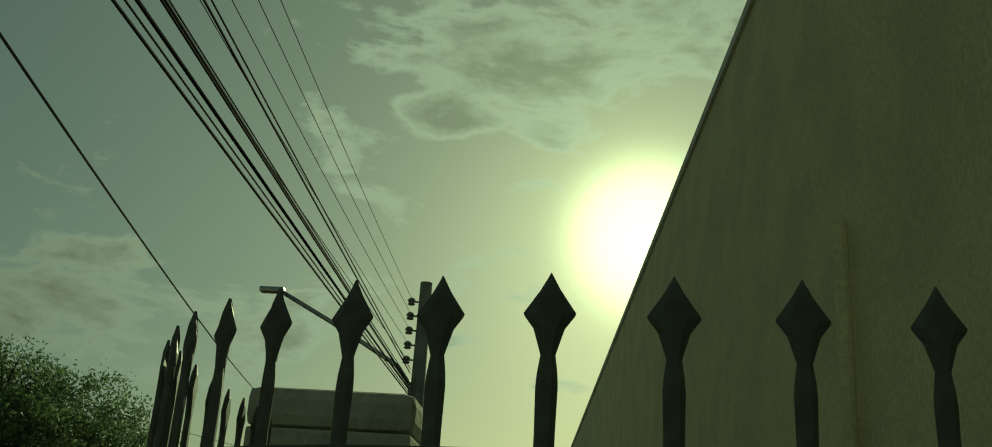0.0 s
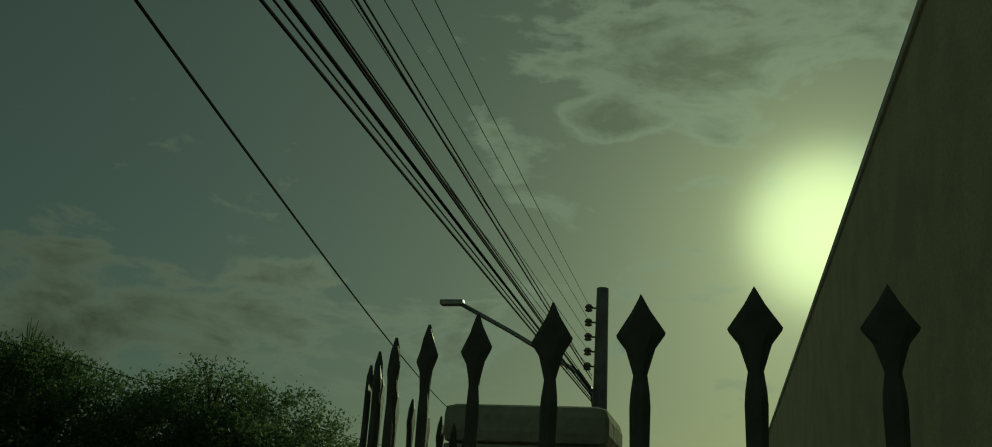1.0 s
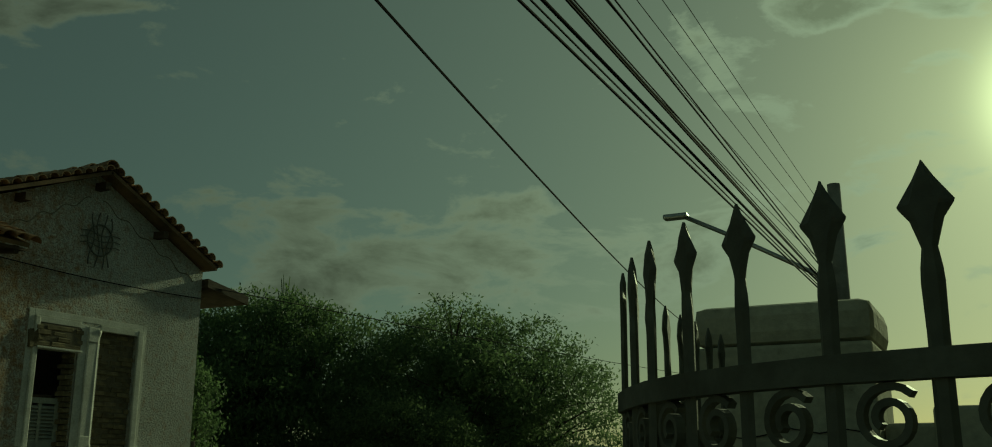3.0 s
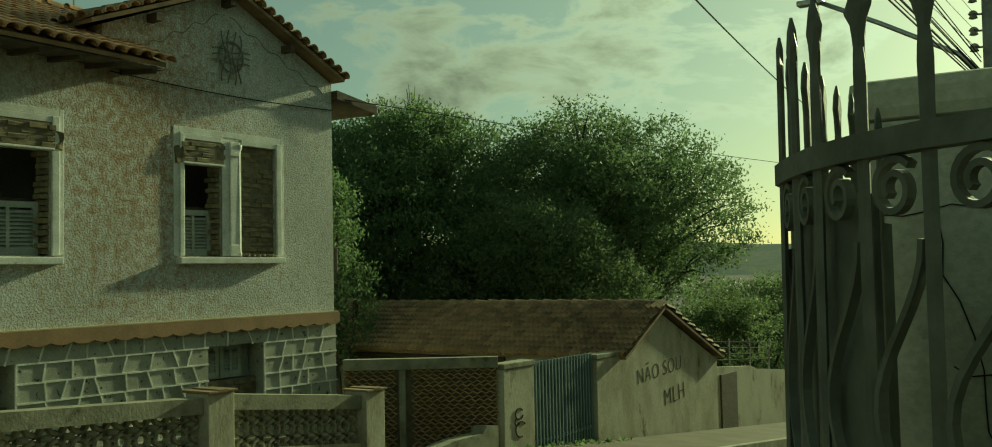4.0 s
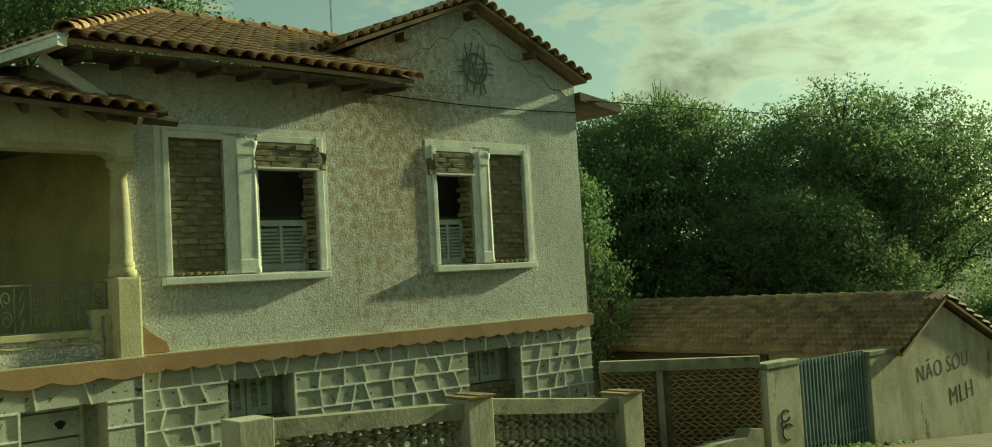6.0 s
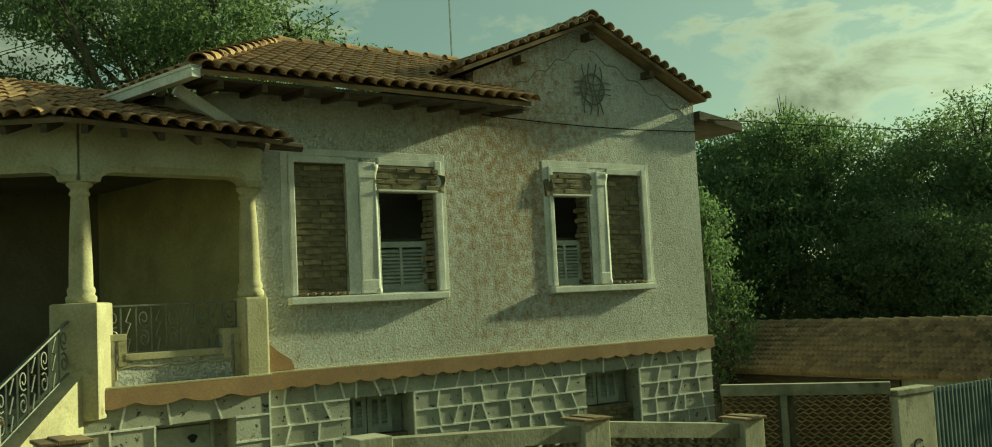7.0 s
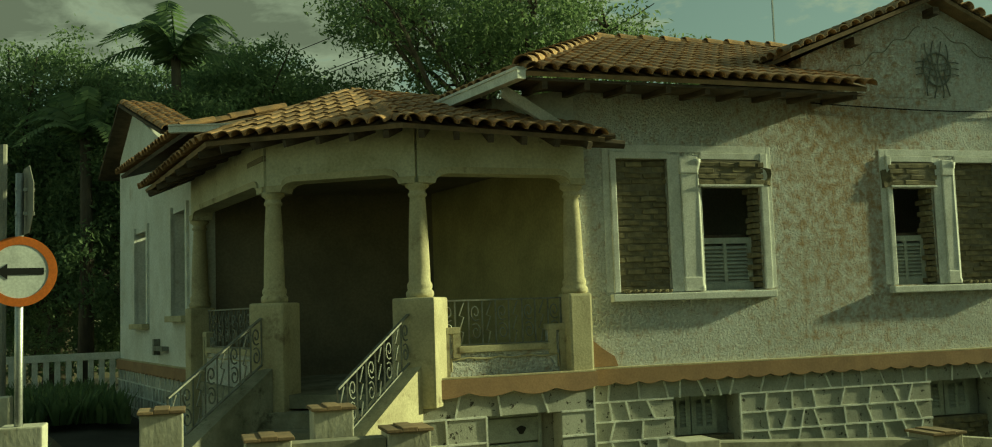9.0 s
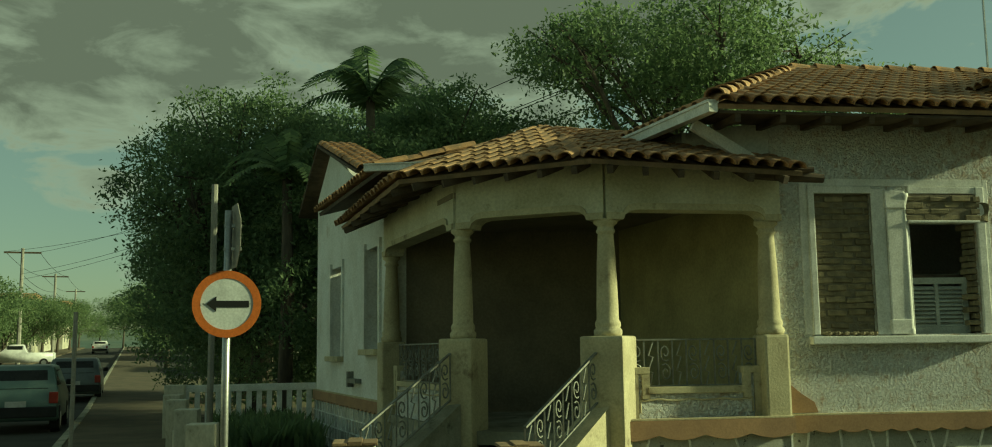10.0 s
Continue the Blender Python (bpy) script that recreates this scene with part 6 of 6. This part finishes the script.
def car(name, label, at, heading, paint, length=3.7, width=1.62, height=1.42, pickup=False):
    """Body by stations along its length, u forward; wheels, panes, lamps as parts."""
    c = thing(name, label, "car", at=(at[0], at[1], 0))
    g = ground_z(*at)
    f = Frame((0, 0), heading, (-heading[1], heading[0]))
    hw = width / 2
    if pickup:
        outline = [(0, 0.45), (0, 0.95), (1.7, 0.95), (1.75, 0.98), (1.95, height), (2.75, height), (3.3, 0.98), (length - 0.1, 0.85), (length, 0.5), (length - 0.05, 0.28), (0.05, 0.30)]
    else:
        outline = [(0, 0.35), (0.0, 0.72), (0.06, 0.92), (0.40, height - 0.04), (0.65, height), (2.0, height), (2.75, 0.94), (length - 0.15, 0.80), (length, 0.55), (length - 0.03, 0.26), (0.05, 0.26)]
    bm = bmesh.new()
    rings = []
    for n, sc in ((-hw, 0.94), (-hw * 0.93, 1.0), (hw * 0.93, 1.0), (hw, 0.94)):
        rings.append([bm.verts.new(f(u, n * (0.86 if z > 1.0 else 1.0), g + 0.26 + (z - 0.26) * sc)) for u, z in outline])
    k = len(outline)
    for a, b in zip(rings, rings[1:]):
        for i in range(k):
            bm.faces.new((a[i], a[(i + 1) % k], b[(i + 1) % k], b[i]))
    bm.faces.new(rings[0])
    bm.faces.new(rings[-1])
    bmesh.ops.bevel(bm, geom=bm.edges[:], offset=0.035, segments=2, affect="EDGES")
    part("body", bm, paint, c, "", True)
    for u in (0.62, length - 0.68):
        for s in (-1, 1):
            wheel = new("wheel")
            wheel.parent = c
            bm = bmesh.new()
            o = f(u, s * (hw - 0.10), g + 0.28)
            pts = [f(u, s * (hw - 0.19), g + 0.28), f(u, s * (hw - 0.17), g + 0.28), f(u, s * (hw + 0.005), g + 0.28), f(u, s * (hw + 0.015), g + 0.28)]
            tube(bm, pts, 0.28, 18, taper=[0.24, 0.28, 0.28, 0.25])
            part("tyre", bm, RUBBER, wheel)
            bm = bmesh.new()
            tube(bm, [f(u, s * (hw + 0.0), g + 0.28), f(u, s * (hw + 0.022), g + 0.28)], 0.16, 14)
            part("rim", bm, GALV, wheel)
    if not pickup:
        def pane(pts, nm="rear_window"):
            bm = bmesh.new()
            bm.faces.new([bm.verts.new(p) for p in pts])
            e = bmesh.ops.solidify(bm, geom=bm.faces[:], thickness=0.012)
            part(nm, bm, GLASS, c)
        q = hw * 0.74
        pane([f(0.07, -q, g + 0.93), f(0.07, q, g + 0.93), f(0.345, q * 0.92, g + height - 0.11), f(0.345, -q * 0.92, g + height - 0.11)])
        for s in (-1, 1):
            w = hw * 0.872
            pane([f(0.45, s * w * 1.06, g + 0.98), f(2.5, s * w * 1.06, g + 0.98), f(1.95, s * w, g + height - 0.11), f(0.62, s * w, g + height - 0.11)], "side_window")
            bm = bmesh.new()
            box(bm, f, -0.02, 0.06, s * hw * 0.88 - 0.09, s * hw * 0.88 + 0.09, g + 0.62, g + 0.86, 0.02)
            part("tail_lamp", bm, TAIL, c)
            bm = bmesh.new()
            box(bm, f, 2.15, 2.25, s * (hw + 0.09) - 0.08, s * (hw + 0.09) + 0.08, g + 0.95, g + 1.08, 0.03)
            part("mirror", bm, RUBBER, c)
        bm = bmesh.new()
        box(bm, f, -0.07, 0.06, -hw * 0.96, hw * 0.96, g + 0.34, g + 0.56, 0.03)
        part("bumper", bm, RUBBER, c)
        bm = bmesh.new()
        box(bm, f, -0.085, -0.07, -0.2, 0.2, g + 0.56, g + 0.68)
        part("plate", bm, PLATE, c)
    else:
        for s in (-1, 1):
            bm = bmesh.new()
            box(bm, f, 1.95, 2.9, s * hw * 0.9 - 0.03, s * hw * 0.9 + 0.03, g + 1.0, g + height - 0.1, 0.02)
            part("side_window", bm, GLASS, c)
    return c


hd = (SIDE.x, SIDE.y)
car("parked_hatchback", "dull green older hatchback parked by the kerb", (-11.8, -6.05), hd, PAINT_GREEN)
car("parked_car", "dark grey hatchback parked ahead by the kerb", (-23.6, -8.3), hd, PAINT_DARK)
car("white_pickup", "white pickup standing at the far side of the street", (-62.0, -20.6), (0.228, -0.974), PAINT_WHITE, 4.3, 1.65, 1.5, True)
car("far_car", "small pale car far along the street", (-105.0, -29.0), hd, PAINT_WHITE)

# ---------------------------------------------------------------- far side street
for i, (s, n, r, z) in enumerate(((72, 10.2, 2.2, 4.4), (86, 10.0, 2.6, 4.8), (100, 9.8, 2.8, 5.4), (118, 9.6, 3.0, 5.6), (138, 9.4, 3.4, 6.2), (158, 9.2, 4.0, 6.5), (52, 10.4, 2.6, 4.8), (64, 10.6, 2.8, 5.2), (172, 3.0, 5.0, 7.5), (184, 7.0, 5.0, 8.0), (60, -0.5, 3.0, 4.6), (80, -0.6, 3.4, 5.2), (105, -0.6, 4, 6))):
    q = sidest(s, n, 0)
    tree("street_tree", "small round street tree along the side street", (q.x, q.y), lobes(q.x, q.y, ground_z(q.x, q.y) + z * 0.62, r * 1.2, r * 0.85, 8, 40 + i), 2600, 0.26, LEAF_MID, 40 + i, 0.14, fork=0.4)
for i, (s, n, w, h, d) in enumerate(((58, 16, 10, 4.6, 8), (72, 16.5, 12, 5.8, 8), (88, 16, 12, 5.0, 8), (104, 16, 14, 6.4, 9), (122, 16, 16, 5.6, 9), (142, 15, 20, 6.8, 9), (44, -14, 14, 4.5, 10), (70, -14, 20, 5.0, 10), (100, -14, 24, 5.5, 10))):
    fr_ = Frame(sidest(s, n, 0), SIDE, SIDE_N)
    q = fr_(w / 2, 0, 0)
    g = ground_z(q.x, q.y)
    hs = thing("street_house", "pale plaster house with tile roof along the side street", "house", "houses along the side street")
    bm = bmesh.new()
    box(bm, fr_, 0, w, -d / 2, d / 2, g - 1, g + h * 0.7)
    part("wall", bm, WALL_OLD, hs)
    bm = bmesh.new()
    prof = [(-0.4, g + h * 0.7), (w + 0.4, g + h * 0.7), (w * 0.75, g + h), (w * 0.25, g + h)]
    prism(bm, fr_, prof, -d / 2 - 0.4, d / 2 + 0.4)
    part("roof", bm, TILE, hs)
    side = -d / 2 - 0.01 if n > 0 else d / 2 + 0.01
    for k in range(3):
        bm = bmesh.new()
        u = w * (0.2 + 0.3 * k)
        box(bm, fr_, u - 0.5, u + 0.5, side - 0.02, side + 0.02, g + 1.0, g + 2.3)
        part("window", bm, GLASS, hs)
poles = []
for s in (70, 102, 140):
    q = sidest(s, 9.0, 0)
    g = ground_z(q.x, q.y)
    p = thing("utility_pole", "concrete utility pole with wooden crossarm", "pole", "utility poles along the side street", at=(q.x, q.y, 0))
    bm = bmesh.new()
    tube(bm, [(0, 0, g - 0.3), (0, 0, g + 8.2)], 0.15, 8, taper=[0.17, 0.11])
    part("shaft", bm, POLE_CONC, p)
    bm = bmesh.new()
    bar(bm, (SIDE_N.x * -1.2, SIDE_N.y * -1.2, g + 7.9), (SIDE_N.x * 1.2, SIDE_N.y * 1.2, g + 7.9), 0.10, 0.12)
    part("crossarm", bm, WOOD_DARK, p)
    poles.append(Vector((q.x, q.y, g)))
for z, k in ((7.95, -1.1), (7.95, 1.1), (6.4, 0.0), (6.0, 0.1)):
    for a, b in zip(poles, poles[1:]):
        wire(a + SIDE_N * k + Vector((0, 0, z)), b + SIDE_N * k + Vector((0, 0, z)), 0.03, 0.4, "overhead cable along the side street", "side street wires", 10)
    wire(poles[0] + SIDE_N * k + Vector((0, 0, z)), (-14, 6 + k, 9.0 - 0.3 * k), 0.02, 0.6, "overhead cable crossing to the house", "side street wires", 14)

# ---------------------------------------------------------------- distant hills
bm = bmesh.new()
crest, foot = [], []
for k in range(121):
    a = radians(-100 + 2.2 * k)                       # round from the street's end to the side street
    p = Vector((-math.sin(a) * 1400, math.cos(a) * 1400, 0))
    crest.append(bm.verts.new(p + Vector((0, 0, 34 + 26 * noise.noise(p * 0.0023) + 8 * noise.noise(p * 0.011)))))
    foot.append(bm.verts.new(p * 0.8 + Vector((0, 0, -8))))
for k in range(120):
    bm.faces.new((foot[k], foot[k + 1], crest[k + 1], crest[k]))
tagged(finish("backdrop_hills", bm, HILL, smooth=True), "low blue green hills along the horizon", "hills", kind="structure")

# ---------------------------------------------------------------- plinth stones, laid course by course
def in_hole(y, z, holes):
    return any(h[0] < y < h[1] and h[2] < z < h[3] for h in holes)


def stone_courses(parent, f, u0, u1, z_top, rows, height, n0, seed, holes=BAS, wide=1.0):
    rng = random.Random(seed)
    ridges = bmesh.new()
    for r in range(rows):
        zt, zb = z_top - r * height, z_top - (r + 1) * height
        u = u0
        skew0 = 0.0
        while u < u1 - 0.02:
            w = rng.uniform(0.17, 0.40) * wide
            cuts = [v for h in holes for v in h[:2] if h[2] < (zt + zb) / 2 < h[3] and v > u + 0.02]
            nxt = min([u + w, u1] + cuts)
            if any(0 < v - nxt < 0.12 for v in cuts):
                nxt = min(v for v in cuts if 0 < v - nxt < 0.12)
            if u1 - nxt < 0.12:
                nxt = u1
            skew1 = 0.0 if nxt == u1 or nxt in cuts else rng.uniform(-0.05, 0.05)
            zm = (zt + zb) / 2
            hit_ = in_hole((u + nxt) / 2, zm, holes)
            if not hit_:
                bm = bmesh.new()
                g = 0.008
                quad = [(u + g - skew0, zb + g), (nxt - g - skew1, zb + g + rng.uniform(-.008, .008)), (nxt - g + skew1, zt - g + rng.uniform(-.008, .008)), (u + g + skew0, zt - g)]
                prism(bm, f, quad, n0 - 0.01, n0 + 0.004 + rng.uniform(0, 0.005))
                part("stone", bm, PLINTH, parent)
                for a, b in (((u - skew0, zb), (u + skew0, zt)), ((u + skew0, zt), (nxt + skew1, zt))):
                    bar(ridges, f(a[0], n0 + 0.008, a[1]), f(b[0], n0 + 0.010, b[1]), 0.024, 0.020, up=f.u if abs(a[0] - b[0]) < 0.15 else (0, 0, 1))
            u, skew0 = nxt, skew1
    tagged(part("raised_joint", ridges, MORTAR, parent, "white raised joints between the stones"), kind="stuff")


stone_courses(plinth, facade, 5.42, CORNER + 0.03, BAND_LO, 7, 0.218, 0.0, 1)
vplinth = [o for o in house.children if o.name.startswith("veranda_plinth")][0]
stone_courses(vplinth, cbf, -0.12, (COL_B - COL_C).length + 0.2, BAND_LO, 6, 0.262, 0.12, 2, [V_DOOR], 1.5)
fplinth = [o for o in house.children if o.name.startswith("flank_plinth")][0]
stone_courses(fplinth, flank, 3.4, FLANK_END, BAND_LO, 5, 0.215, 0.03, 3, ())

# ---------------------------------------------------------------- weeds
def weeds(name, f, u0, u1, n0, n1, count, h, seed, label):
    rng = np.random.default_rng(seed)
    bm = bmesh.new()
    for _ in range(count):
        p = f(rng.uniform(u0, u1), rng.uniform(n0, n1), 0)
        p.z = ground_z(p.x, p.y) + 0.1
        a = rng.uniform(0, math.tau)
        hh = h * rng.uniform(0.4, 1.2)
        d = Vector((math.cos(a), math.sin(a), 0))
        s = Vector((-d.y, d.x, 0)) * 0.02 * rng.uniform(0.7, 2.0)
        t = p + d * hh * rng.uniform(0.1, 0.7) + Vector((0, 0, hh))
        m = p.lerp(t, 0.55) + Vector((0, 0, hh * 0.15))
        vs = [bm.verts.new(v) for v in (p - s, m - s * 1.2, t, m + s * 1.2, p + s)]
        bm.faces.new(vs)
    tagged(finish(name, bm, LEAF_MID, recalc=False), label, "weeds", kind="stuff")


weeds("weeds", street, 11.6, 18.0, 1.98, 2.3, 260, 0.10, 1, "low weeds along the foot of the yard wall")
weeds("weeds", street, 5.6, 12.5, 0.15, 1.7, 1200, 0.14, 2, "weeds in the front garden behind the balustrade")
weeds("shrubs", flank, 5.5, 9.0, 0.5, 2.0, 1500, 0.45, 3, "leafy shrubs beside the flank wall and white fence")
weeds("weeds", low, 0.0, 11.0, 1.2, 1.5, 900, 0.35, 4, "weeds behind the low side wall")
